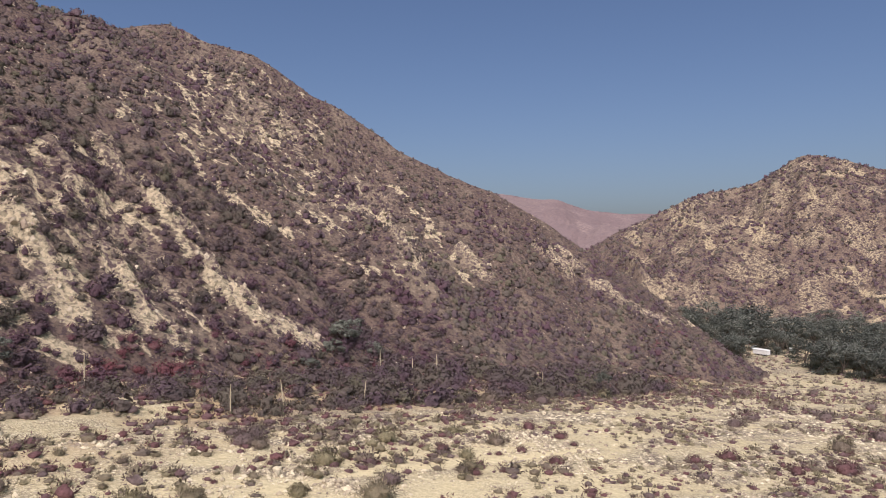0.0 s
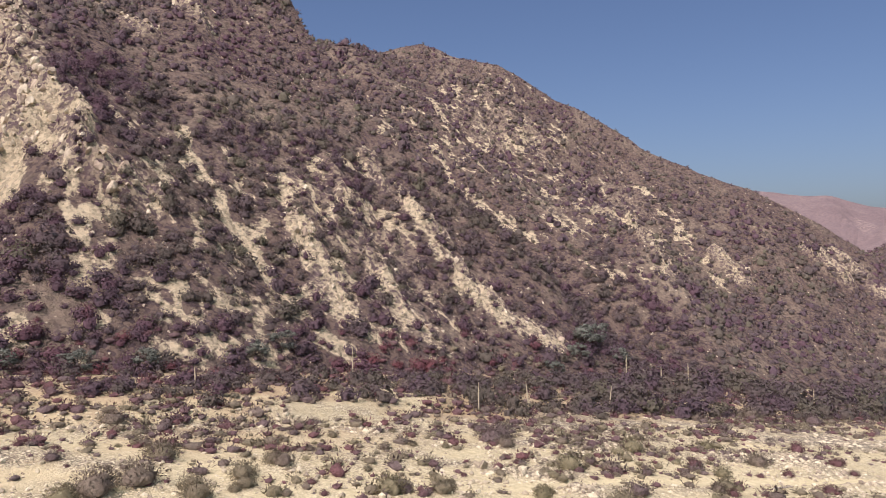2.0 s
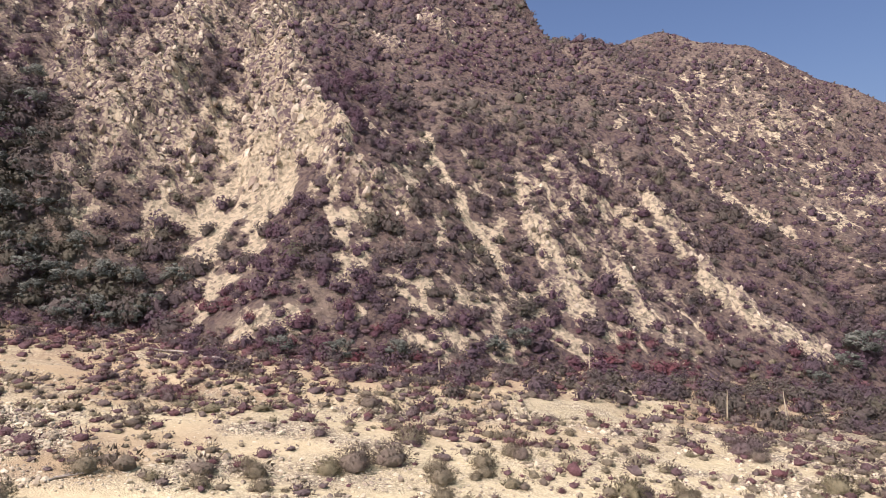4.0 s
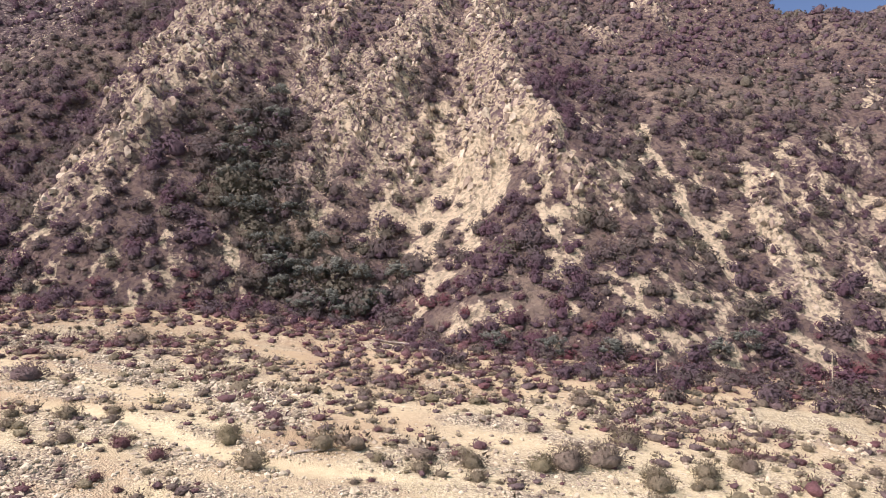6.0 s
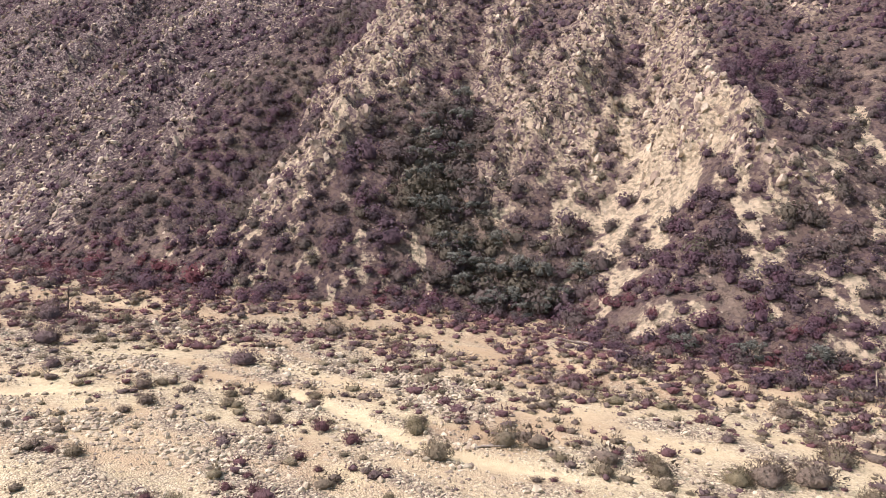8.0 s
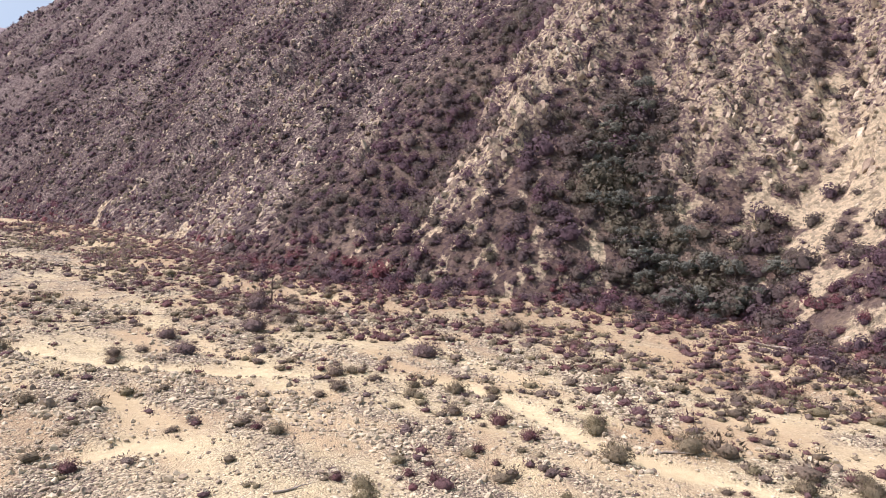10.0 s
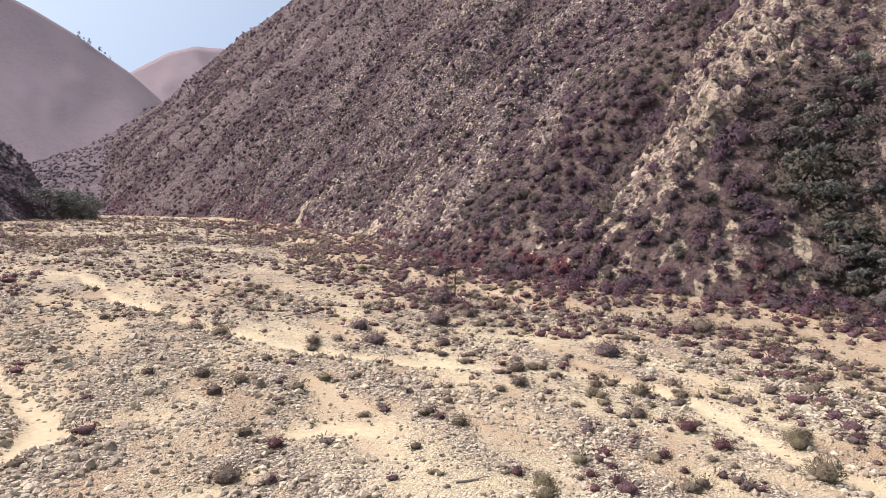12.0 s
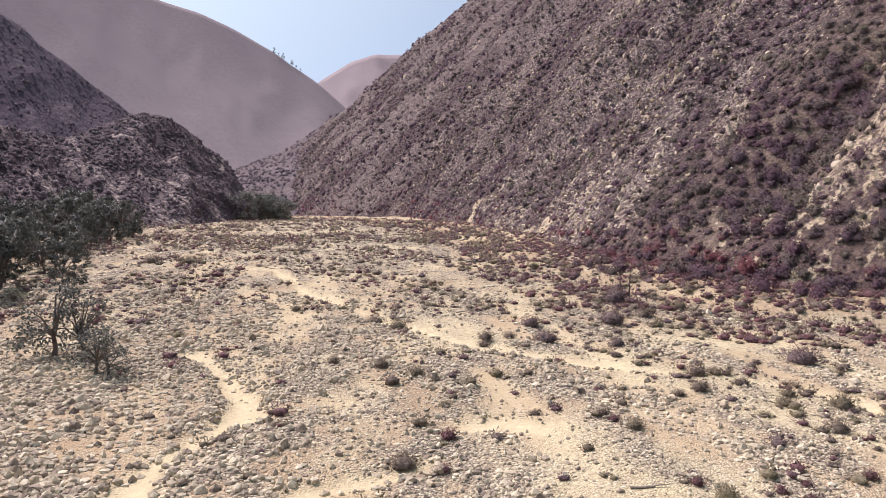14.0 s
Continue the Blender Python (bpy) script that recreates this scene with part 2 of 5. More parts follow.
OPEN = [  # stretches where pale ground shows between the shrubs: half width, how open, points
    (13.0, 0.72, [(-60, 227), (-96, 262), (-127, 264)]),
    (12.4, 0.75, [(-55, 190), (-87, 226), (-133, 242)]),
    (10.4, 0.7, [(-71, 207), (-92, 204), (-132, 224)]),
    (3.6, 0.8, [(-76, 197), (-83, 184), (-90, 181)]),
    (10.2, 0.75, [(-102, 185), (-127, 196), (-147, 195)]),
    (4.0, 1.0, [(-155, 220), (-155, 199), (-151, 172)]),
    (5.5, 0.8, [(-103, 168), (-112, 159)]),
    (4.9, 1.0, [(-18, 146), (-27, 149), (-38, 154), (-50, 146)]),
    (5.3, 1.0, [(-16, 133), (-23, 131), (-23, 123)]),
    (4.3, 0.9, [(-29, 137), (-35, 130), (-38, 122)]),
    (2.9, 1.0, [(-51, 137), (-58, 131), (-67, 127)]),
    (2.4, 1.0, [(-23, 161), (-39, 170), (-40, 164)]),
]
OPEN += [
    (3.0, 1.0, [(-252, 163), (-280, 168)]),
    (2.7, 0.8, [(-157, 177), (-159, 174)]),
    (4.6, 1.0, [(-15, 134), (-23, 126), (-24, 118)]),
    (1.8, 0.9, [(3, 102), (-4, 104), (-10, 104)]),
    (3.2, 0.7, [(11, 114), (6, 110), (-1, 111)]),
    (3.3, 0.8, [(28, 101), (22, 101), (15, 101)]),
    (1.8, 0.9, [(20, 122), (16, 114), (14, 105), (14, 98)]),
    (3.3, 0.9, [(-46, 164), (-49, 145)]),
    (2.8,0.559, [(96, 82), (91, 88), (80, 92)]),
    (2.2,0.558, [(96, 97), (86, 99)]),
    (3.9, 0.8, [(266, 77), (220, 83), (201, 87)]),
    (2.6,0.558, [(95, 94), (87, 97)]),
]


def opening(u, v):
    """1 where the brush stands open over pale broken ground."""
    m = np.zeros(np.shape(u))
    for w, s, line in OPEN:
        m = np.maximum(m, 0.86 * s * np.exp(-(along(u, v, line)[0] / w) ** 2))
    w = v - toe(u)
    near = smooth(w, 2, 8) * (1 - smooth(w, 45, 75)) * smooth(u, -62, -40) * (1 - smooth(u, 100, 125)) * (1 - 0.9 * thicket(u, v))
    m = np.maximum(m, 0.4 * near)
    m = m - 0.13 * smooth(-u, 10, 35)
    return smooth(m + 2.1 * (fbm(u / 2.1, v / 3.6, 3, 121) - 0.5), 0.42, 0.68)


def bare(u, v):
    """1 where the ground shows."""
    return np.maximum(slides(u, v), 0.56 * opening(u, v))


def slides(u, v):
    """1 on slides, chutes and outcrops with a shape of their own."""
    m = np.zeros(np.shape(u))
    wob = 3.4 * (fbm(u / 4, v / 4, 3, 61) - 0.5)
    for w, r, line in STREAKS:
        d, _ = along(u, v, line)
        hole = smooth(fbm(u / 2.0, v / 3.2, 3, 63), 0.44, 0.52) if r > 0.4 else smooth(fbm(u / 2.2, v / 3.5, 3, 63), 0.25, 0.42)
        m = np.maximum(m, (0.5 if r > 0.4 else 0.85) * (1 - smooth(d + wob, 0.3 * w, (1.2 if r > 0.4 else 0.85) * w)) * hole)
    # pale soil shows between the shrubs low on the slope
    w = v - toe(u)
    low = smooth(w, 2, 8) * (1 - smooth(w, 18, 42)) * smooth(u, -75, -30) * (1 - 0.7 * smooth(u, 70, 85)) * (1 - smooth(u, 95, 125)) * (1 - 0.8 * thicket(u, v))
    low = np.maximum(low, 0.8 * smooth(w, 30, 60) * np.exp(-(((u + 118) / 34) ** 2 + ((v - 215) / 50) ** 2)))
    m = np.maximum(m, 0.46 * low * smooth(fbm(u / 2.4, v / 3.4, 3, 66), 0.43, 0.58))
    return m


def rock(u, v):
    """1 where the slope is broken rock."""
    m = np.zeros(np.shape(u))
    for w, r, line in STREAKS:
        if r > 0.4:
            d, _ = along(u, v, line)
            m = np.maximum(m, r * (1 - smooth(d, 0.8 * w, 2.2 * w)))
    patch = fbm(u / 17, v / 24, 3, 71)
    wob = 5.0 * (fbm(u / 5, v / 6, 3, 73) - 0.5)
    for w, r, line in CRAG_LINES:
        d, _ = along(u, v, line)
        m = np.maximum(m, r * (1 - smooth(d + wob, 0.5 * w, 1.35 * w)))
    butt = 0.75 * np.exp(-(((u - 45) / 30) ** 2 + ((v - 165) / 42) ** 2))
    butt = np.maximum(butt, 0.85 * np.exp(-(((u - 104) / 14) ** 2 + ((v - 145) / 34) ** 2)))
    butt = np.maximum(butt, 0.6 * smooth(u, 140, 200))
    butt = np.maximum(butt, 0.55 * np.exp(-(((u + 118) / 30) ** 2 + ((v - 225) / 45) ** 2)))
    butt = np.maximum(butt, 0.5 * np.exp(-(((u + 35) / 22) ** 2 + ((v - 150) / 25) ** 2)))
    m = np.maximum(m, butt * smooth(patch, 0.62 - 0.35 * butt, 0.72 - 0.3 * butt))
    return np.clip(m * (1 - 0.85 * thicket(u, v)), 0, 1)


def place(u, v, z):
    u, v = np.asarray(u, float), np.asarray(v, float)
    return np.stack([u * UP[0] + v * IN[0], u * UP[1] + v * IN[1], np.broadcast_to(z, u.shape)], -1)


# ---- mesh helpers ----
def mesh_from(name, verts, faces, mats=(), shade=False, normals=None, **fields):
    """A mesh from arrays: faces all of one size; fields are point attributes; normals, one a point, round off foliage."""
    me = bpy.data.meshes.new(name)
    verts, faces = np.asarray(verts, np.float32), np.asarray(faces, np.int32)
    n, k = faces.shape
    me.vertices.add(len(verts))
    me.vertices.foreach_set("co", verts.ravel())
    me.loops.add(n * k)
    me.loops.foreach_set("vertex_index", faces.ravel())
    me.polygons.add(n)
    me.polygons.foreach_set("loop_start", np.arange(0, n * k, k, dtype=np.int32))
    me.polygons.foreach_set("loop_total", np.full(n, k, np.int32))
    me.polygons.foreach_set("use_smooth", np.full(n, shade, bool))
    for key, values in fields.items():
        at = me.attributes.new(key, "FLOAT", "POINT")
        at.data.foreach_set("value", np.asarray(values, np.float32))
    if normals is not None:
        me.attributes.new("custom_normal", "FLOAT_VECTOR", "POINT").data.foreach_set("vector", np.asarray(normals, np.float32).ravel())
    for m in mats:
        me.materials.append(m)
    me.update(calc_edges=True)
    return me


def rounded(v):
    """Normals of foliage that bend with the shrub's dome, a little ruffled."""
    n = v - (0.0, 0.0, 0.1)
    n = n / np.maximum(np.linalg.norm(n, axis=1, keepdims=True), 1e-6)
    n = n + np.random.default_rng(len(v)).normal(0, 0.22, n.shape) + (0, 0, 0.15)
    return n / np.linalg.norm(n, axis=1, keepdims=True)


def outward(v, f):
    """Faces turned so that their fronts look out of the shrub."""
    a, b, c = v[f[:, 0]], v[f[:, 1]], v[f[:, 2]]
    back = (np.cross(b - a, c - a) * ((a + b + c) / 3 - (0.0, 0.0, 0.1))).sum(1) < 0
    f = f.copy()
    f[back] = f[back][:, ::-1]
    return f


def spread_normals(kinds, pick, spin):
    """Rounded normals of many shapes, in the order in which joined() lays them."""
    out = []
    for k, (pv, pf) in enumerate(kinds):
        idx = np.nonzero(pick == k)[0]
        if len(idx):
            n = rounded(pv)
            c, s = np.cos(spin[idx])[:, None], np.sin(spin[idx])[:, None]
            out.append(np.stack([n[None, :, 0] * c - n[None, :, 1] * s, n[None, :, 0] * s + n[None, :, 1] * c, np.repeat(n[None, :, 2], len(idx), 0)], -1).reshape(-1, 3))
    return np.concatenate(out)


def grid_faces(nu, nv):
    i = np.arange(nu * nv).reshape(nu, nv)
    return np.stack([i[:-1, :-1], i[1:, :-1], i[1:, 1:], i[:-1, 1:]], -1).reshape(-1, 4)


def joined(kinds, pick, spots, size, spin, tall, **fields):
    """Many small shapes in one mesh. kinds: list of (verts, tris); returns verts, tris and the fields spread over the points."""
    vs, fs, out, base = [], [], {k: [] for k in fields}, 0
    for k, (pv, pf) in enumerate(kinds):
        idx = np.nonzero(pick == k)[0]
        if not len(idx):
            continue
        c, s = np.cos(spin[idx])[:, None], np.sin(spin[idx])[:, None]
        x = (pv[None, :, 0] * c - pv[None, :, 1] * s) * size[idx][:, None]
        y = (pv[None, :, 0] * s + pv[None, :, 1] * c) * size[idx][:, None]
        z = pv[None, :, 2] * (size[idx] * tall[idx])[:, None]
        p = np.stack([x, y, z], -1) + spots[idx][:, None, :]
        vs.append(p.reshape(-1, 3))
        f = pf[None] + (np.arange(len(idx)) * len(pv))[:, None, None] + base
        fs.append(f.reshape(-1, pf.shape[1]))
        base += len(idx) * len(pv)
        for key, values in fields.items():
            out[key].append(np.repeat(values[idx], len(pv)))
    return np.concatenate(vs), np.concatenate(fs), {k: np.concatenate(v) for k, v in out.items()}


def ico(level=0):
    bm = bmesh.new()
    bmesh.ops.create_icosphere(bm, subdivisions=level + 1, radius=1.0)
    v = np.array([p.co[:] for p in bm.verts])
    f = np.array([[p.index for p in q.verts] for q in bm.faces])
    bm.free()
    return v, f


def leafy_dome(seed, leaves, leaf, core=2, spread=0.14, low=-0.1, lumps=3, rough=0.25):
    """A shrub of small leaf sprays over a lumpy dome, radius about 1, base at z = 0."""
    r = np.random.default_rng(seed)
    vs, fs, n = [], [], 0
    centres = [(0.0, 0.0, 0.35, 0.75)]
    for k in range(lumps):
        a = r.uniform(0, 6.28)
        q = r.uniform(0.3, 0.6)
        centres.append((q * math.cos(a), q * math.sin(a), r.uniform(0.2, 0.5), r.uniform(0.4, 0.6)))
    if core:
        iv, jf = ico(0)
        for cx, cy, cz, rad in centres[:core]:
            v = iv * rad * (0.66 if leaves > 40 else 0.76) * (1 + rough * r.uniform(-1, 1, (len(iv), 1))) + (cx, cy, cz)
            v[:, 2] = np.maximum(v[:, 2], -0.05)
            vs.append(v)
            fs.append(jf + n)
            n += len(v)
    for k in range(leaves):
        cx, cy, cz, rad = centres[0 if k % 2 else r.integers(len(centres))]
        a, s = r.uniform(0, 6.28), r.uniform(low, 1)
        c = math.sqrt(max(0.0, 1 - s * s))
        out = np.array([c * math.cos(a), c * math.sin(a), s])
        p = np.array([cx, cy, cz]) + out * rad * (1 + r.uniform(-spread, spread))
        p[2] = max(p[2], 0.02)
        nrm = out + r.normal(0, 0.42, 3)
        nrm /= np.linalg.norm(nrm)
        t1 = np.cross(nrm, r.normal(0, 1, 3))
        t1 /= np.linalg.norm(t1)
        t2 = np.cross(nrm, t1)
        g = leaf * r.uniform(0.7, 1.35)
        vs.append(np.array([p + t1 * g, p - 0.5 * t1 * g + 0.75 * t2 * g, p - 0.5 * t1 * g - 0.75 * t2 * g + nrm * g * 0.3]))
        fs.append(np.array([[0, 1, 2]]) + n)
        n += 3
    v = np.concatenate(vs)
    v[:, 2] = np.maximum(v[:, 2], -0.06)
    f = np.concatenate(fs)
    return v, outward(v, f[v[f][:, :, 2].mean(1) > 0.02])


def stone_shape(seed, level=0, flat=0.6, sharp=0.0):
    """A stone with worn facets; sharp: a broken, angular one."""
    r = np.random.default_rng(seed)
    v, f = ico(level)
    for k in range(7):
        d = r.normal(0, 1, 3)
        d /= np.linalg.norm(d)
        cut = r.uniform(0.45, 0.75) - 0.25 * sharp
        over = np.maximum(v @ d - cut, 0)
        v = v - over[:, None] * d * (0.9 + 0.1 * sharp)
    v = v * (1 + 0.08 * r.normal(0, 1, (len(v), 1))) * (1.0, r.uniform(0.6, 0.9), flat * r.uniform(0.75, 1.2))
    return v, f


def part(name, me, parent=None, label="", m=None):
    """A mesh as one object, under a thing or a part."""
    ob = new(name, me)
    if m is not None:
        ob.matrix_basis = m
    if parent is not None:
        ob.parent = parent
    if label:
        ob["label"] = label
    return ob


# ---- materials ----
def material(name, rough=0.9):
    m = bpy.data.materials.new(name)
    m.use_nodes = True
    b = m.node_tree.nodes["Principled BSDF"]
    b.inputs["Roughness"].default_value = rough
    b.inputs["Specular IOR Level"].default_value = 0.2
    return m, m.node_tree.nodes, m.node_tree.links, b


def ramp(nodes, links, fac, stops):
    r = nodes.new("ShaderNodeValToRGB")
    el = r.color_ramp.elements
    while len(el) < len(stops):
        el.new(0.5)
    for e, (p, c) in zip(el, stops):
        e.position, e.color = p, (*c, 1)
    links.new(fac, r.inputs[0])
    return r.outputs[0]


def tex(nodes, links, scale, detail=4, kind="noise", where=None, rough=0.6, stretch=None):
    if where is None:
        where = nodes.new("ShaderNodeTexCoord").outputs["Object"]
    if stretch:
        mp = nodes.new("ShaderNodeMapping")
        mp.inputs["Scale"].default_value = stretch
        links.new(where, mp.inputs[0])
        where = mp.outputs[0]
    if kind == "noise":
        t = nodes.new("ShaderNodeTexNoise")
        t.inputs["Detail"].default_value = detail
        t.inputs["Roughness"].default_value = rough
        out = t.outputs["Fac"]
    else:
        t = nodes.new("ShaderNodeTexVoronoi")
        t.feature = kind
        out = t.outputs["Distance"]
    t.inputs["Scale"].default_value = scale
    links.new(where, t.inputs["Vector"])
    return out


def field(nodes, key):
    a = nodes.new("ShaderNodeAttribute")
    a.attribute_name = key
    return a.outputs["Fac"]


def mix(nodes, links, fac, a, b):
    m = nodes.new("ShaderNodeMix")
    m.data_type = "RGBA"
    for sock, val in ((m.inputs[0], fac), (m.inputs[6], a), (m.inputs[7], b)):
        if isinstance(val, (int, float)):
            sock.default_value = val
        elif isinstance(val, tuple):
            sock.default_value = (*val, 1)
        else:
            links.new(val, sock)
    return m.outputs[2]


def calc(nodes, links, op, a, b=0.0, c=None):
    m = nodes.new("ShaderNodeMath")
    m.operation = op
    for k, val in enumerate((a, b, c)):
        if val is None:
            continue
        if isinstance(val, (int, float)):
            m.inputs[k].default_value = val
        else:
            links.new(val, m.inputs[k])
    return m.outputs[0]


def bump(nodes, links, b, height, dist=0.1, strength=0.6):
    n = nodes.new("ShaderNodeBump")
    n.inputs["Strength"].default_value = strength
    n.inputs["Distance"].default_value = dist
    links.new(height, n.inputs["Height"])
    links.new(n.outputs[0], b.inputs["Normal"])


def cells(n, l, scale, stretch=None):
    """Stones as cells: a random value per stone, and the distance from its middle."""
    where = n.new("ShaderNodeTexCoord").outputs["Object"]
    warp = n.new("ShaderNodeTexNoise")
    warp.inputs["Scale"].default_value = scale * 0.8
    l.new(where, warp.inputs["Vector"])
    add = n.new("ShaderNodeVectorMath")
    add.operation = "MULTIPLY_ADD"
    l.new(warp.outputs["Color"], add.inputs[0])
    add.inputs[1].default_value = (0.5 / scale,) * 3
    l.new(where, add.inputs[2])
    v = n.new("ShaderNodeTexVoronoi")
    v.inputs["Scale"].default_value = scale
    l.new(add.outputs[0], v.inputs["Vector"])
    c = n.new("ShaderNodeSeparateColor")
    l.new(v.outputs["Color"], c.inputs[0])
    return c.outputs[0], v.outputs["Distance"]


def wash_material():
    m, n, l, b = material("wash_gravel", 0.92)
    big = tex(n, l, 0.05, 5)
    fine = tex(n, l, 1.6, 5)
    mid = tex(n, l, 0.35, 5, rough=0.65)
    r1, d1 = cells(n, l, 3.1)
    r2, d2 = cells(n, l, 7.0)
    stony = [(0.0, (0.15, 0.12, 0.10)), (0.28, (0.25, 0.205, 0.16)), (0.45, (0.51, 0.44, 0.28)), (0.75, (0.68, 0.60, 0.395)), (1.0, (0.84, 0.765, 0.54))]
    small, large = ramp(n, l, r2, stony), ramp(n, l, r1, stony)
    # dark brown that paints the shade between stones into the ground
    gap_shade = (0.14, 0.105, 0.085)
    small = mix(n, l, ramp(n, l, d2, [(0.45, (0, 0, 0)), (0.75, (0.4, 0.4, 0.4))]), small, gap_shade)
    large = mix(n, l, ramp(n, l, d1, [(0.40, (0, 0, 0)), (0.60, (1, 1, 1))]), large, mix(n, l, 0.45, small, gap_shade))
    dust = ramp(n, l, fine, [(0.3, (0.44, 0.365, 0.205)), (0.5, (0.61, 0.52, 0.295)), (0.72, (0.78, 0.685, 0.405))])
    soil = ramp(n, l, big, [(0.35, (0.42, 0.305, 0.17)), (0.65, (0.55, 0.425, 0.25))])
    loose = mix(n, l, ramp(n, l, mid, [(0.38, (0.15, 0.15, 0.15)), (0.65, (0.75, 0.75, 0.75))]), dust, small)
    loose = mix(n, l, field(n, "soil"), loose, mix(n, l, ramp(n, l, mid, [(0.5, (0, 0, 0)), (0.7, (0.5, 0.5, 0.5))]), soil, small))
    large = mix(n, l, ramp(n, l, mid, [(0.48, (0, 0, 0)), (0.6, (0.85, 0.85, 0.85))]), large, small)
    large = mix(n, l, ramp(n, l, fine, [(0.38, (0.5, 0.5, 0.5)), (0.55, (0.0, 0.0, 0.0))]), large, gap_shade)
    col = mix(n, l, field(n, "bar"), loose, large)
    sandy = ramp(n, l, fine, [(0.3, (0.56, 0.485, 0.28)), (0.7, (0.70, 0.615, 0.365))])
    col = mix(n, l, field(n, "sand"), col, sandy)
    l.new(col, b.inputs["Base Color"])
    h = calc(n, l, "ADD", calc(n, l, "MULTIPLY", calc(n, l, "MINIMUM", d1, 0.62), calc(n, l, "MULTIPLY", field(n, "bar"), -1.0)),
             calc(n, l, "MULTIPLY", d2, -0.4))
    h = calc(n, l, "ADD", h, calc(n, l, "MULTIPLY", fine, 0.4))
    h = calc(n, l, "MULTIPLY", h, calc(n, l, "SUBTRACT", 1.0, calc(n, l, "MULTIPLY", field(n, "sand"), 0.9)))
    bump(n, l, b, h, 0.32, 1.0)
    return m


def hill_material(name, earth, pale, dusk, scale=1.0, relief=1.0, low=1.1):
    """Brushy slope: earth with broken pale rock by the fields rock and bare."""
    m, n, l, b = material(name, 0.93)
    big = tex(n, l, 0.05 * scale, 6)
    fine = tex(n, l, 0.75 * scale, 7, rough=0.74)
    crack = tex(n, l, 0.5 * scale, kind="F1", stretch=(1.0, 1.0, 0.5))
    vor = n.new("ShaderNodeTexVoronoi")
    vor.inputs["Scale"].default_value = 1.7 * scale
    l.new(n.new("ShaderNodeTexCoord").outputs["Object"], vor.inputs["Vector"])
    block = n.new("ShaderNodeSeparateColor")
    l.new(vor.outputs["Color"], block.inputs[0])
    mixed = calc(n, l, "MULTIPLY_ADD", block.outputs[0], 0.45, calc(n, l, "MULTIPLY", fine, 0.6))
    ground = mix(n, l, ramp(n, l, mixed, [(0.36, (0, 0, 0)), (0.62, (1, 1, 1))]), dusk, earth)
    ground = mix(n, l, ramp(n, l, big, [(0.5, (0, 0, 0)), (0.72, (0.35, 0.35, 0.35))]), ground, pale)
    stone = mix(n, l, ramp(n, l, mixed, [(0.38, (0, 0, 0)), (0.72, (1, 1, 1))]), tuple(low * c for c in dusk), tuple(0.95 * c for c in pale))
    granite = ramp(n, l, mixed, [(0.3, (0.105, 0.078, 0.08)), (0.52, (0.215, 0.162, 0.155)), (0.75, (0.55, 0.475, 0.39))])
    ground = mix(n, l, field(n, "grey"), ground, ramp(n, l, mixed, [(0.35, (0.075, 0.052, 0.056)), (0.6, (0.115, 0.082, 0.082)), (0.78, (0.27, 0.21, 0.165))]))
    stone = mix(n, l, field(n, "grey"), stone, granite)
    col = mix(n, l, field(n, "rock"), ground, stone)
    slide = mix(n, l, ramp(n, l, mixed, [(0.32, (0, 0, 0)), (0.6, (1, 1, 1))]), tuple(0.66 * c for c in pale), tuple(min(1, 1.12 * c) for c in pale))
    broken = calc(n, l, "MULTIPLY_ADD", fine, 1.5, calc(n, l, "ADD", field(n, "bare"), -0.75))
    broken = calc(n, l, "MULTIPLY", ramp(n, l, broken, [(0.36, (0, 0, 0)), (0.52, (1, 1, 1))]), ramp(n, l, field(n, "bare"), [(0.0, (0, 0, 0)), (0.3, (1, 1, 1))]))
    col = mix(n, l, broken, col, slide)
    l.new(col, b.inputs["Base Color"])
    h = calc(n, l, "ADD", calc(n, l, "MULTIPLY", crack, 0.9), calc(n, l, "MULTIPLY_ADD", block.outputs[1], 0.35, fine))
    bump(n, l, b, h, 1.5 / scale ** 0.5, relief)
    return m


def leaf_material(name, stops, rough=0.75):
    """Foliage: hue by the field tone, broken up by fine noise."""
    m, n, l, b = material(name, rough)
    col = ramp(n, l, field(n, "tone"), stops)
    fine = tex(n, l, 3.0, 4, rough=0.7)
    v = calc(n, l, "MULTIPLY_ADD", fine, 1.3, 0.35)
    hs = n.new("ShaderNodeHueSaturation")
    l.new(v, hs.inputs["Value"])
    l.new(col, hs.inputs["Color"])
    l.new(hs.outputs[0], b.inputs["Base Color"])
    bump(n, l, b, tex(n, l, 5.0, 4, rough=0.7), 0.35, 0.9)
    thin = n.new("ShaderNodeBsdfTranslucent")
    l.new(hs.outputs[0], thin.inputs["Color"])
    both = n.new("ShaderNodeMixShader")
    both.inputs[0].default_value = 0.32
    l.new(b.outputs[0], both.inputs[1])
    l.new(thin.outputs[0], both.inputs[2])
    l.new(both.outputs[0], n["Material Output"].inputs["Surface"])
    return m


def plain_material(name, a, c, scale=3.0, rough=0.9, depth=0.05):
    m, n, l, b = material(name, rough)
    f = tex(n, l, scale, 5)
    l.new(mix(n, l, ramp(n, l, f, [(0.3, (0, 0, 0)), (0.7, (1, 1, 1))]), a, c), b.inputs["Base Color"])
    bump(n, l, b, f, depth, 0.6)
    return m


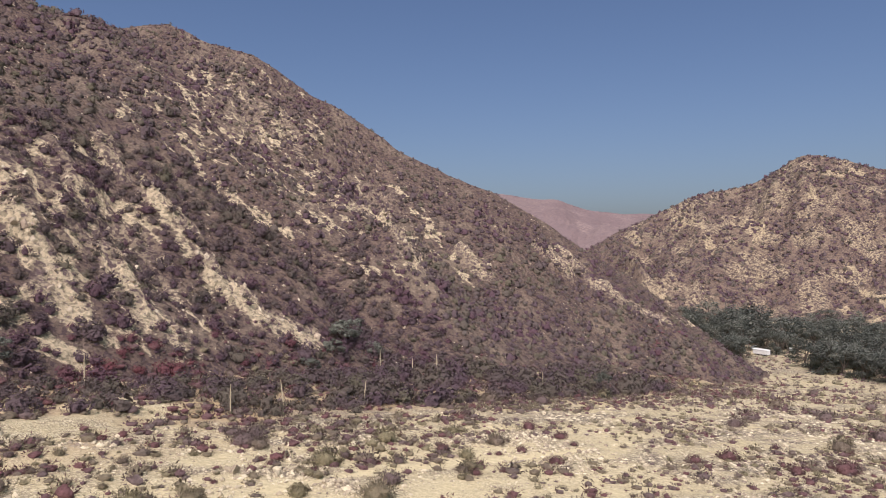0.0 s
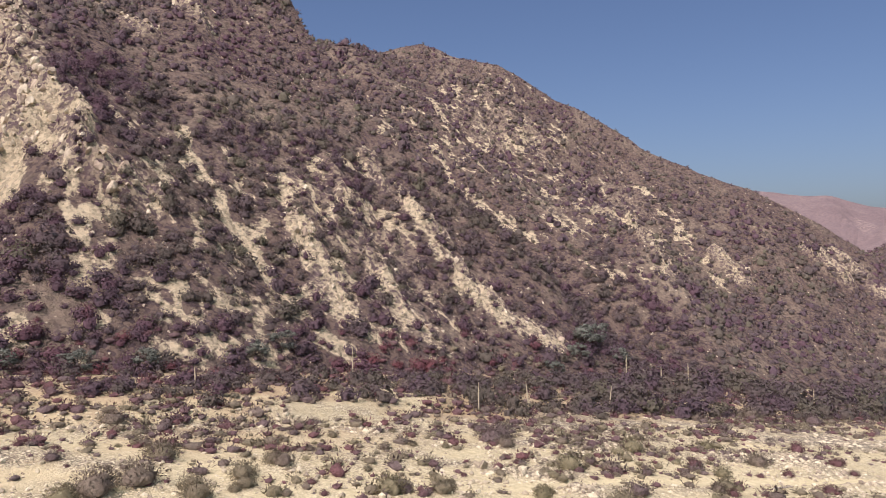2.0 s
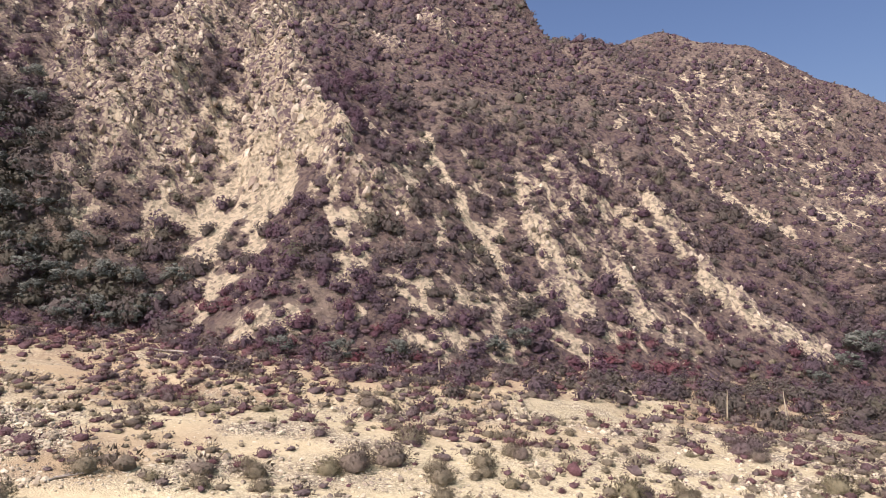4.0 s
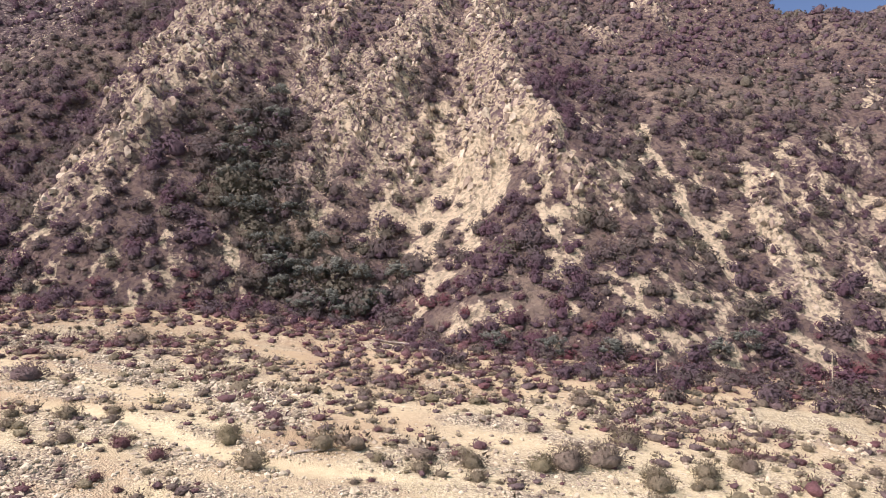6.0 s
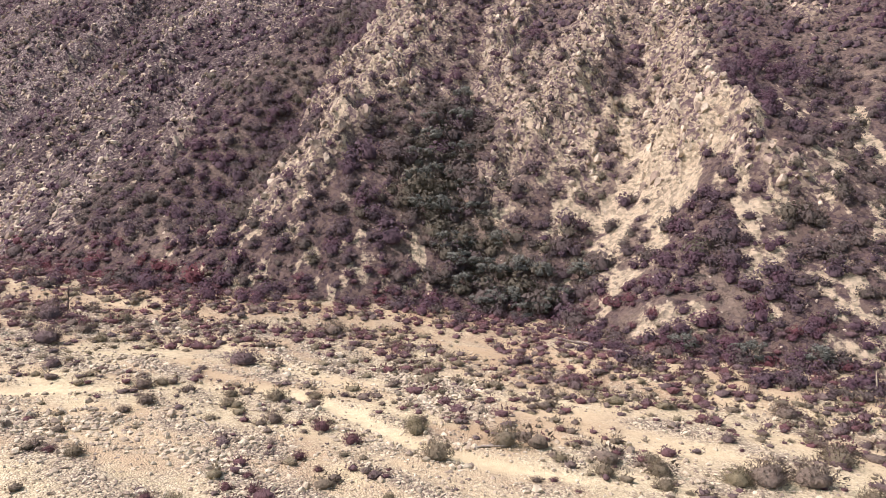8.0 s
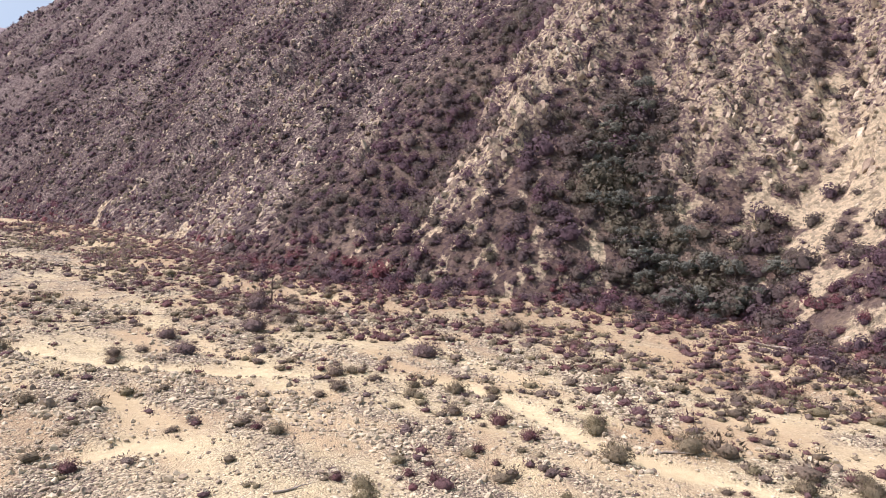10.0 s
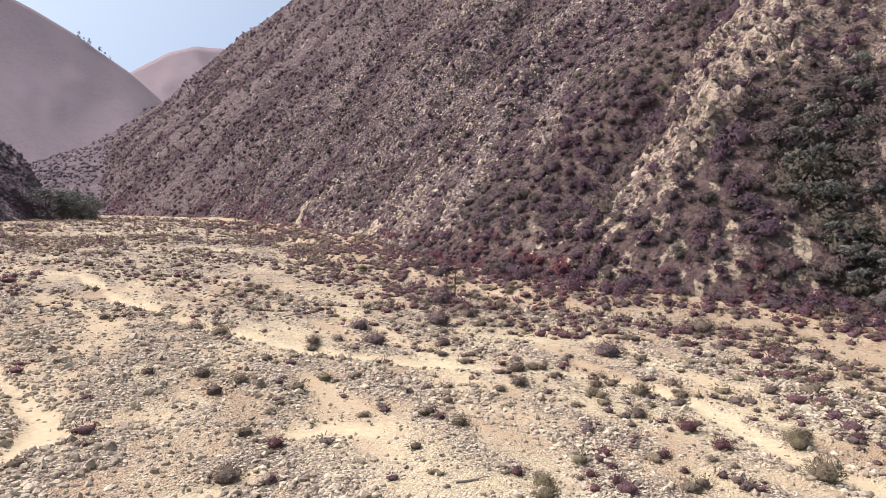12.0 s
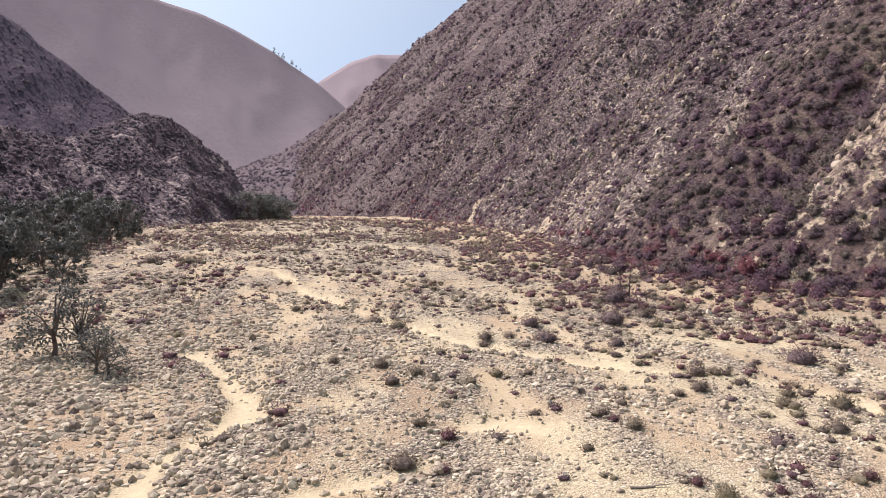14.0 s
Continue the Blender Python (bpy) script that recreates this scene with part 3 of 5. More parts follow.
def rock_material(name, stops, scale, depth):
    """Rock: a shade for each stone, with stains and broken relief."""
    m, n, l, b = material(name, 0.88)
    f = tex(n, l, scale, 6, rough=0.65)
    rnd = n.new("ShaderNodeNewGeometry").outputs["Random Per Island"]
    c = ramp(n, l, calc(n, l, "MULTIPLY_ADD", rnd, 0.58, calc(n, l, "MULTIPLY_ADD", f, 1.0, -0.2)), stops)
    l.new(c, b.inputs["Base Color"])
    bump(n, l, b, f, depth, 0.8)
    return m


WASH = wash_material()
HILL = hill_material("brush_slope", (0.24, 0.175, 0.135), (0.70, 0.585, 0.38), (0.13, 0.092, 0.09), low=1.6)
# earth tones darkened to stand for the bank's backlit face
BANK_HILL = hill_material("shaded_bank_slope", (0.135, 0.10, 0.105), (0.44, 0.365, 0.315), (0.085, 0.064, 0.074), 0.5)
# the hill's unlit side is put into the colour: dark purple, little contrast
SHADE_HILL = hill_material("painted_shade_slope", (0.088, 0.068, 0.085), (0.14, 0.112, 0.125), (0.07, 0.055, 0.072), 0.4, 0.5)
# the spur's dimness in hazy air comes from this dulled, low-contrast colour
SPUR_HILL = hill_material("dimmed_spur_slope", (0.15, 0.12, 0.115), (0.23, 0.19, 0.17), (0.115, 0.09, 0.095), 0.4, 0.5)
FAR_HILL = hill_material("far_slope", (0.245, 0.178, 0.135), (0.50, 0.405, 0.255), (0.13, 0.095, 0.088), 0.45)
# distance haze is painted into this pale, nearly flat purple-grey
HAZE_HILL = hill_material("haze_tinted_slope", (0.30, 0.25, 0.245), (0.318, 0.266, 0.258), (0.275, 0.228, 0.23), 0.12, 0.06)
PINK_HILL = hill_material("bare_mountain", (0.24, 0.175, 0.17), (0.30, 0.225, 0.205), (0.20, 0.15, 0.15), 0.08)
BRUSH = leaf_material("chaparral_leaf", [(0.0, (0.212, 0.192, 0.132)), (0.3, (0.196, 0.158, 0.142)), (0.55, (0.180, 0.128, 0.145)),
                                         (0.78, (0.190, 0.114, 0.136)), (1.0, (0.262, 0.108, 0.112))])
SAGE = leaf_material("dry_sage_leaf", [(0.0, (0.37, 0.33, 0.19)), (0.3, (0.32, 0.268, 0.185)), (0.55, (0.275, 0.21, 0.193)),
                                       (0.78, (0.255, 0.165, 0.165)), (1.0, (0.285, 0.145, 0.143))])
GREEN = leaf_material("tree_leaf", [(0.0, (0.086, 0.094, 0.080)), (0.5, (0.156, 0.168, 0.138)), (1.0, (0.278, 0.290, 0.232))], 0.6)
STONE = rock_material("river_stone", [(0.0, (0.11, 0.09, 0.08)), (0.3, (0.28, 0.23, 0.17)), (0.65, (0.52, 0.45, 0.305)), (1.0, (0.78, 0.705, 0.50))], 2.0, 0.08)
BARK = plain_material("bark", (0.10, 0.08, 0.065), (0.20, 0.165, 0.13), 6.0)
DEAD = plain_material("dead_wood", (0.30, 0.26, 0.21), (0.48, 0.43, 0.36), 5.0)
STRAW = plain_material("dry_stalk", (0.50, 0.42, 0.27), (0.66, 0.58, 0.40), 5.0)
BLADE = plain_material("yucca_blade", (0.20, 0.24, 0.13), (0.36, 0.37, 0.22), 5.0, 0.6)
PAINT = plain_material("white_paint", (0.72, 0.72, 0.70), (0.82, 0.82, 0.80), 1.0, 0.4, 0.01)
DARK = plain_material("dark_glass", (0.02, 0.02, 0.025), (0.04, 0.04, 0.045), 1.0, 0.15, 0.005)

# ---- ground: one sheet of wash that reaches the horizon ----
def axis(lo, hi, start, stop, step, growth):
    """Even steps from start to stop, and steps that grow outward to lo and hi."""
    mid = list(np.arange(start, stop + 1e-6, step))
    s, x = step, mid[-1]
    while x < hi:
        s *= growth
        x += s
        mid.append(x)
    s, x = step, mid[0]
    while x > lo:
        s *= growth
        x -= s
        mid.insert(0, x)
    return np.array(mid)


gu, gv = axis(-4500, 4500, -110, 170, 1.3, 1.055), axis(-3000, 4500, -30, 106, 0.95, 1.08)
U, V = np.meshgrid(gu, gv, indexing="ij")
sz, sd = wash_z(U, V), sand(U, V)
soilness = smooth(V - toe(U) + 9 * smooth(U, 15, 45), -36, -14) * smooth(fbm(U / 12, V / 12, 3, 90), 0.28, 0.46)
soilness = np.maximum(soilness, 0.95 * smooth(16 - V, 0, 16) * smooth(fbm(U / 9, V / 9, 3, 92), 0.25, 0.42))
soilness = np.maximum(soilness, 0.85 * smooth(U, 0, 25) * smooth(fbm(U / 9, V / 6, 3, 93), 0.36, 0.56) * (1 - smooth(np.hypot(U, V), 110, 160)))
ground = new("ground", mesh_from("ground", place(U, V, sz).reshape(-1, 3), grid_faces(*U.shape), [WASH], True,
                                 sand=(0.75 * sd).ravel(), soil=soilness.ravel(), bar=bars(U, V).ravel()))
m, n, l, b = material("pool_water", 0.06)
b.inputs["Base Color"].default_value = (0.05, 0.045, 0.035, 1)
b.inputs["IOR"].default_value = 1.33
bump(n, l, b, tex(n, l, 1.5, 3), 0.02, 0.25)
a = np.linspace(0, 2 * math.pi, 49)[:-1]
ring = place(POOL[0] + 1.2 * POOL[2] * np.cos(a), POOL[1] + 1.2 * POOL[3] * np.sin(a), np.full(48, POOL_LEVEL))
mid = place(np.array([POOL[0]]), np.array([POOL[1]]), np.array([POOL_LEVEL]))
pool = new("water", mesh_from("water", np.concatenate([ring, mid]), np.array([[k, (k + 1) % 48, 48] for k in range(48)]), [m]))
tagged(pool, "still brown pool of water under the bank's oaks", "water", kind="structure")
tagged(ground, "pale dry river wash of sand, gravel and cobbles", "ground", kind="structure")

# ---- the brushy hillside along the wash ----
hu, hv = axis(-560, 960, -115, 165, 1.1, 1.013), axis(-70, 480, 68, 200, 1.15, 1.03)
U, V = np.meshgrid(hu, hv, indexing="ij")
hillside = new("hillside", mesh_from("hillside", place(U, V, hill_z(U, V)).reshape(-1, 3), grid_faces(*U.shape), [HILL], True,
                                     rock=rock(U, V).ravel(), bare=bare(U, V).ravel(), grey=(0.9 * smooth(U, 118, 165)).ravel()))
tagged(hillside, "steep brown mountainside with gullies and pale broken rock", "hillside", kind="structure")


def far_hill(name, label, mat, seed, az, el, crest, foot, base, relief, fold, steps=(160, 70), back=1.5, slide=None):
    """A hill seen over a span of bearings: its crest at the distances crest rises to the elevations el; its foot lies at the
    distances foot and the heights base; behind the crest it falls again."""
    a = np.linspace(az[0], az[-1], steps[0])
    d1, d0, e = np.interp(a, az, crest), np.interp(a, az, foot), np.interp(a, az, el)
    ker = np.hanning(max(5, steps[0] // 24) | 1)
    e = np.convolve(np.pad(e, len(ker) // 2, mode="edge"), ker / ker.sum(), "valid")
    zb = np.interp(a, az, base)
    top = EYE + d1 * np.tan(np.radians(e)) + relief * 0.05 * (fbm(a / 1.3, a * 0 + seed, 3, seed) - 0.5)
    s = np.linspace(-0.04, back, steps[1])
    A, S = np.meshgrid(a, s, indexing="ij")
    D = d0[:, None] + (d1 - d0)[:, None] * S
    up = np.clip(S, -0.1, 1)
    Z = zb[:, None] + (top - zb)[:, None] * (0.85 * up + 0.15 * up * up) - (top - zb)[:, None] * 0.8 * np.clip(S - 1, 0, 1)
    r = np.radians(A)
    X, Y = -np.sin(r) * D, np.cos(r) * D
    mid = smooth(S, 0.0, 0.3) * (1 - 0.9 * smooth(S, 0.72, 1.0))
    arc = A * np.radians(1.0) * np.mean(d1)
    Z = Z + mid * relief * (ridged(arc / fold + 0.7 * fbm(X / fold, Y / fold, 2, seed + 5), S * 1.1, 4, seed + 1) - 0.62)
    Z = Z + 0.12 * relief * (fbm(X / fold * 6, Y / fold * 6, 3, seed + 9) - 0.5) * mid
    rk = smooth(fbm(X / fold * 3.2, Y / fold * 3.2 + 2 * Z / fold, 4, seed + 3), 0.5, 0.62)
    br = smooth(fbm(X / fold * 3, Z / fold * 3, 3, seed + 6), 0.66, 0.74)
    br = br * (0.0 if mat in (HAZE_HILL, SHADE_HILL, SPUR_HILL) else 0.5)
    if slide:
        br = np.maximum(br, smooth(1.3 - np.abs(A - slide[0] - 0.8 * fbm(S * 6, A, 2, seed)) / slide[1], 0, 0.6) * (1 - smooth(S, 0.7 * slide[2], slide[2])) * 0.42)
        rk = np.maximum(rk, br)
    ob = new(name, mesh_from(name, np.stack([X, Y, Z], -1).reshape(-1, 3), grid_faces(*A.shape), [mat], True, rock=rk.ravel(), bare=br.ravel()))
    tagged(ob, label, "hill", kind="structure")
    return X, Y, Z, rk, S


HILLS = {}
HILLS["rocky"] = far_hill("hill_downstream", "brown rocky hill with scattered brush beyond the trees", FAR_HILL, 11,
    [-60, -48, -40, -35, -32, -29.3, -27.4, -26, -24.3, -22, -19.4, -17, -14.3, -12, -8],
    [3, 4.2, 4.6, 4.9, 5.5, 6.45, 6.8, 6.1, 4.85, 4.55, 3.95, 2.8, 1.4, 0.1, -1.8],
    [900] * 15, [640] * 15, [-50] * 15, 62, 75, (220, 90), slide=(-17.2, 1.5, 0.3))
far_hill("mountain_downstream", "bare pinkish mountains far down the valley", PINK_HILL, 23,
    [-40, -30, -22, -17, -14.5, -12.5, -10.8, -9.2, -7, -4.5, 0, 6, 12],
    [2, 2.2, 2.6, 2.75, 2.8, 3.0, 3.35, 4.0, 4.05, 4.5, 4.4, 4.5, 4],
    [3900] * 13, [2400] * 13, [-80] * 13, 190, 380, (140, 50))
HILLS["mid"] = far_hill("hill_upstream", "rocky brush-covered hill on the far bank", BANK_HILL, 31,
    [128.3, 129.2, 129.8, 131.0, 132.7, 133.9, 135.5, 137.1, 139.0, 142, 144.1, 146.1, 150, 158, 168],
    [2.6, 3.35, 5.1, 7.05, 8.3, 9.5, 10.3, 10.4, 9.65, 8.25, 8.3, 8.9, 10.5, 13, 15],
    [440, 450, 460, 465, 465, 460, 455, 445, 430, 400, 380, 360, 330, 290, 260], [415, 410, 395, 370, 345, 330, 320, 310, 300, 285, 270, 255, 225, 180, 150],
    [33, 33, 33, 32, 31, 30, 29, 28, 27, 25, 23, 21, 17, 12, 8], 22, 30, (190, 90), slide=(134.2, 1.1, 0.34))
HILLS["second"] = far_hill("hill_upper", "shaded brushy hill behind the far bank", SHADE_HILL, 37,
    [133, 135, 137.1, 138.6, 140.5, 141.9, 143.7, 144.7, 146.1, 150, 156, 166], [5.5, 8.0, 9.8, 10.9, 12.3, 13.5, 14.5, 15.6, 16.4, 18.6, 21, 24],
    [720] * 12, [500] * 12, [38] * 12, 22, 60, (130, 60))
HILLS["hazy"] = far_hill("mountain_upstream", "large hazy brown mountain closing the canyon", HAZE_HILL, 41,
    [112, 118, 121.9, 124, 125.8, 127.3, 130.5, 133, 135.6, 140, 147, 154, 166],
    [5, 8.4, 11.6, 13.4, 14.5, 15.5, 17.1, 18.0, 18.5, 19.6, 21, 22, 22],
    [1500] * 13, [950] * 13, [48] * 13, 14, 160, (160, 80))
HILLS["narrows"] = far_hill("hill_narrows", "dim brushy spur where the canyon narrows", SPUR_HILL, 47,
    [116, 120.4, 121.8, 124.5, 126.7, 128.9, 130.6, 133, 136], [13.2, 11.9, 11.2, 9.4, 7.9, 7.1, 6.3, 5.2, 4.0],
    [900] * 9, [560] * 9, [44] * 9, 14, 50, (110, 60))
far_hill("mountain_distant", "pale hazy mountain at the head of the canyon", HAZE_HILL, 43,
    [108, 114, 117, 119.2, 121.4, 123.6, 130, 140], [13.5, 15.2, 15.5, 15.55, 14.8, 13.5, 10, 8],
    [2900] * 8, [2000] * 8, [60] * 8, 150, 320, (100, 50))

# ---- brush on the hillside ----
NEAR_BRUSH = [leafy_dome(100 + k, 120, 0.125, 1, spread=0.3) for k in range(6)]
# leaf colour greyed towards purple: the haze over far brush is in it
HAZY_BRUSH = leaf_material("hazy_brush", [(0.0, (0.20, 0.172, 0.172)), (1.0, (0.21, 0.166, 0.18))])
FAR_BRUSH = [leafy_dome(140 + k, 10, 0.27, 1, lumps=2, rough=0.3) for k in range(6)]


def jitter(u0, u1, v0, v1, step):
    a, b = np.meshgrid(np.arange(u0, u1, step), np.arange(v0, v1, step), indexing="ij")
    return a.ravel() + rng.uniform(-0.9, 0.9, a.size) * step, b.ravel() + rng.uniform(-0.9, 0.9, a.size) * step


def brush_cover(u, v):
    """How likely a shrub stands here."""
    thick = fbm(u / 15, v / 15, 3, 81)
    c = 0.9 + 1.0 * (thick - 0.42) + 2.6 * (fbm(u / 26, v / 36, 3, 83) - 0.5) * smooth(u, 120, 180)
    c = c + 0.7 * thicket(u, v)
    clump = smooth(fbm(u / 2.6, v / 3.0, 3, 123), 0.36, 0.52)
    s = slides(u, v) * (1 - 0.7 * smooth(-u, 5, 25) * clump)
    c = np.clip(c, 0.12, 1) * (1 - 0.88 * smooth(s, 0.5, 0.8)) * (1 - 0.5 * s)
    return c * (1 - opening(u, v) * (0.38 - 0.32 * clump)) * (1 - 0.6 * rock(u, v)) * (1 - 0.55 * smooth(u, 125, 160) * (1 - smooth(u, 260, 340)) * smooth(fbm(u / 11, v / 38, 4, 113), 0.42, 0.56))


def hill_brush(name, label, zones, kinds):
    us, vs = [], []
    for u0, u1, v0, v1, step, gain in zones:
        u, v = jitter(u0, u1, v0, v1, step)
        w = hill_z(u, v) - floor_z(u)
        keep = (w > 0.8) & (rng.uniform(0, 1, u.size) < gain * brush_cover(u, v))
        us.append(u[keep])
        vs.append(v[keep])
    u, v = np.concatenate(us), np.concatenate(vs)
    z = hill_z(u, v)
    # the side turned away from the wash carries little
    e = 2.0
    p = place(u, v, z)
    gu_, gv_ = (hill_z(u + e, v) - z) / e, (hill_z(u, v + e) - z) / e
    nx, ny = -(gu_ * UP[0] + gv_ * IN[0]), -(gu_ * UP[1] + gv_ * IN[1])
    facing = -(p[:, 0] * nx + p[:, 1] * ny) + (EYE - z)
    ok = (facing > -0.1 * np.hypot(u, v)) | (rng.uniform(0, 1, u.size) < 0.08)
    ok &= (z < 0.39 * np.hypot(u, v) + 24) | (rng.uniform(0, 1, u.size) < 0.12)
    u, v, z, p = u[ok], v[ok], z[ok], p[ok]
    n = len(u)
    low = 1 - smooth(v - toe(u), 4, 20)
    tone = np.clip(0.44 + 0.8 * (fbm(u / 22, v / 22, 3, 85) - 0.5) + rng.normal(0, 0.18, n) + 0.24 * low * smooth(u, -110, -60) * rng.uniform(0, 1.6, n), 0, 1)
    tone = tone - 0.06 * smooth(-u, 30, 90)
    green = np.exp(-(along(u, v, THICKETS[0][1])[0] / 12) ** 2)
    tone = np.clip(tone - 0.35 * green, 0, 0.74 + 0.26 * low)
    size = rng.gamma(6, 0.165, n).clip(0.4, 2.2) * (0.88 + 0.27 * (1 - opening(u, v))) * (1 - 0.25 * rock(u, v)) * (1 + 0.45 * green + 0.25 * thicket(u, v)) * (0.85 + 0.5 * fbm(u / 9, v / 9, 2, 88))
    size = size * (1 + 0.35 * smooth(np.hypot(u, v), 300, 600)) * (1 - 0.05 * smooth(u, 130, 180))
    size = size * (1 - 0.6 * np.where(u < -60, np.exp(-(along(u, v, [(a, b) for a, b, c in CREST])[0] / 14) ** 2), 0))
    tall = rng.uniform(0.75, 1.2, n)
    p[:, 2] -= 0.15 * size
    pick, spin = rng.integers(0, len(kinds), n), rng.uniform(0, 6.28, n)
    pv, pf, out = joined(kinds, pick, p, size, spin, tall, tone=tone)
    ob = new(name, mesh_from(name, pv, pf, [BRUSH], True, spread_normals(kinds, pick, spin), **out))
    tagged(ob, label, "brush", kind="stuff")


hill_brush("hillside_brush", "dense olive and purplish chaparral shrubs covering the lower slope",
                        [(-110, 150, 70, 175, 2.0, 1.3)], NEAR_BRUSH)
hill_brush("upper_brush", "dense dull brown chaparral covering the high slopes",
                       [(-110, 150, 175, 330, 2.25, 1.35), (-330, -110, 100, 330, 2.2, 1.45), (150, 400, 60, 330, 2.2, 1.35),
                        (400, 900, -30, 330, 2.8, 1.6)], FAR_BRUSH)

BLOB = [leafy_dome(180 + k, 8, 0.36, 1) for k in range(4)]


def far_brush(name, label, key, count, size, mat):
    """Dark clumps over a far hill, fewer on its rock."""
    X, Y, Z, rk, S = HILLS[key]
    i = rng.uniform(0, X.shape[0] - 1.001, count)
    j = rng.uniform(0, X.shape[1] - 1.001, count)
    a, b = i.astype(int), j.astype(int)
    fi, fj = i - a, j - b

    def at(F):
        return (F[a, b] * (1 - fi) + F[a + 1, b] * fi) * (1 - fj) + (F[a, b + 1] * (1 - fi) + F[a + 1, b + 1] * fi) * fj

    p = np.stack([at(X), at(Y), at(Z)], -1)
    ok = (at(S) < 1.03) & (at(S) > 0.0) & (rng.uniform(0, 1, count) > 0.7 * at(rk) * (1 - smooth(at(S), 0.75, 0.95)))
    p = p[ok]
    n = len(p)
    s = rng.uniform(0.6, 1.3, n) * size
    p[:, 2] -= 0.2 * s
    pick, spin = rng.integers(0, 4, n), rng.uniform(0, 6.28, n)
    pv, pf, out = joined(BLOB, pick, p, s, spin, rng.uniform(0.7, 1.1, n), tone=rng.uniform(0.1, 0.75, n))
    tagged(new(name, mesh_from(name, pv, pf, [mat], True, spread_normals(BLOB, pick, spin), **out)), label, "brush", kind="stuff")


far_brush("downstream_brush", "sparse dark brush on the far rocky hill", "rocky", 12500, 2.8, BRUSH)
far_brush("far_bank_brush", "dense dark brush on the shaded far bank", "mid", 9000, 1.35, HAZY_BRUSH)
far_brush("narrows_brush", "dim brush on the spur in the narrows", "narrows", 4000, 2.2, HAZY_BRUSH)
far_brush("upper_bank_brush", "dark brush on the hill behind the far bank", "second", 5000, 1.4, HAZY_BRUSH)

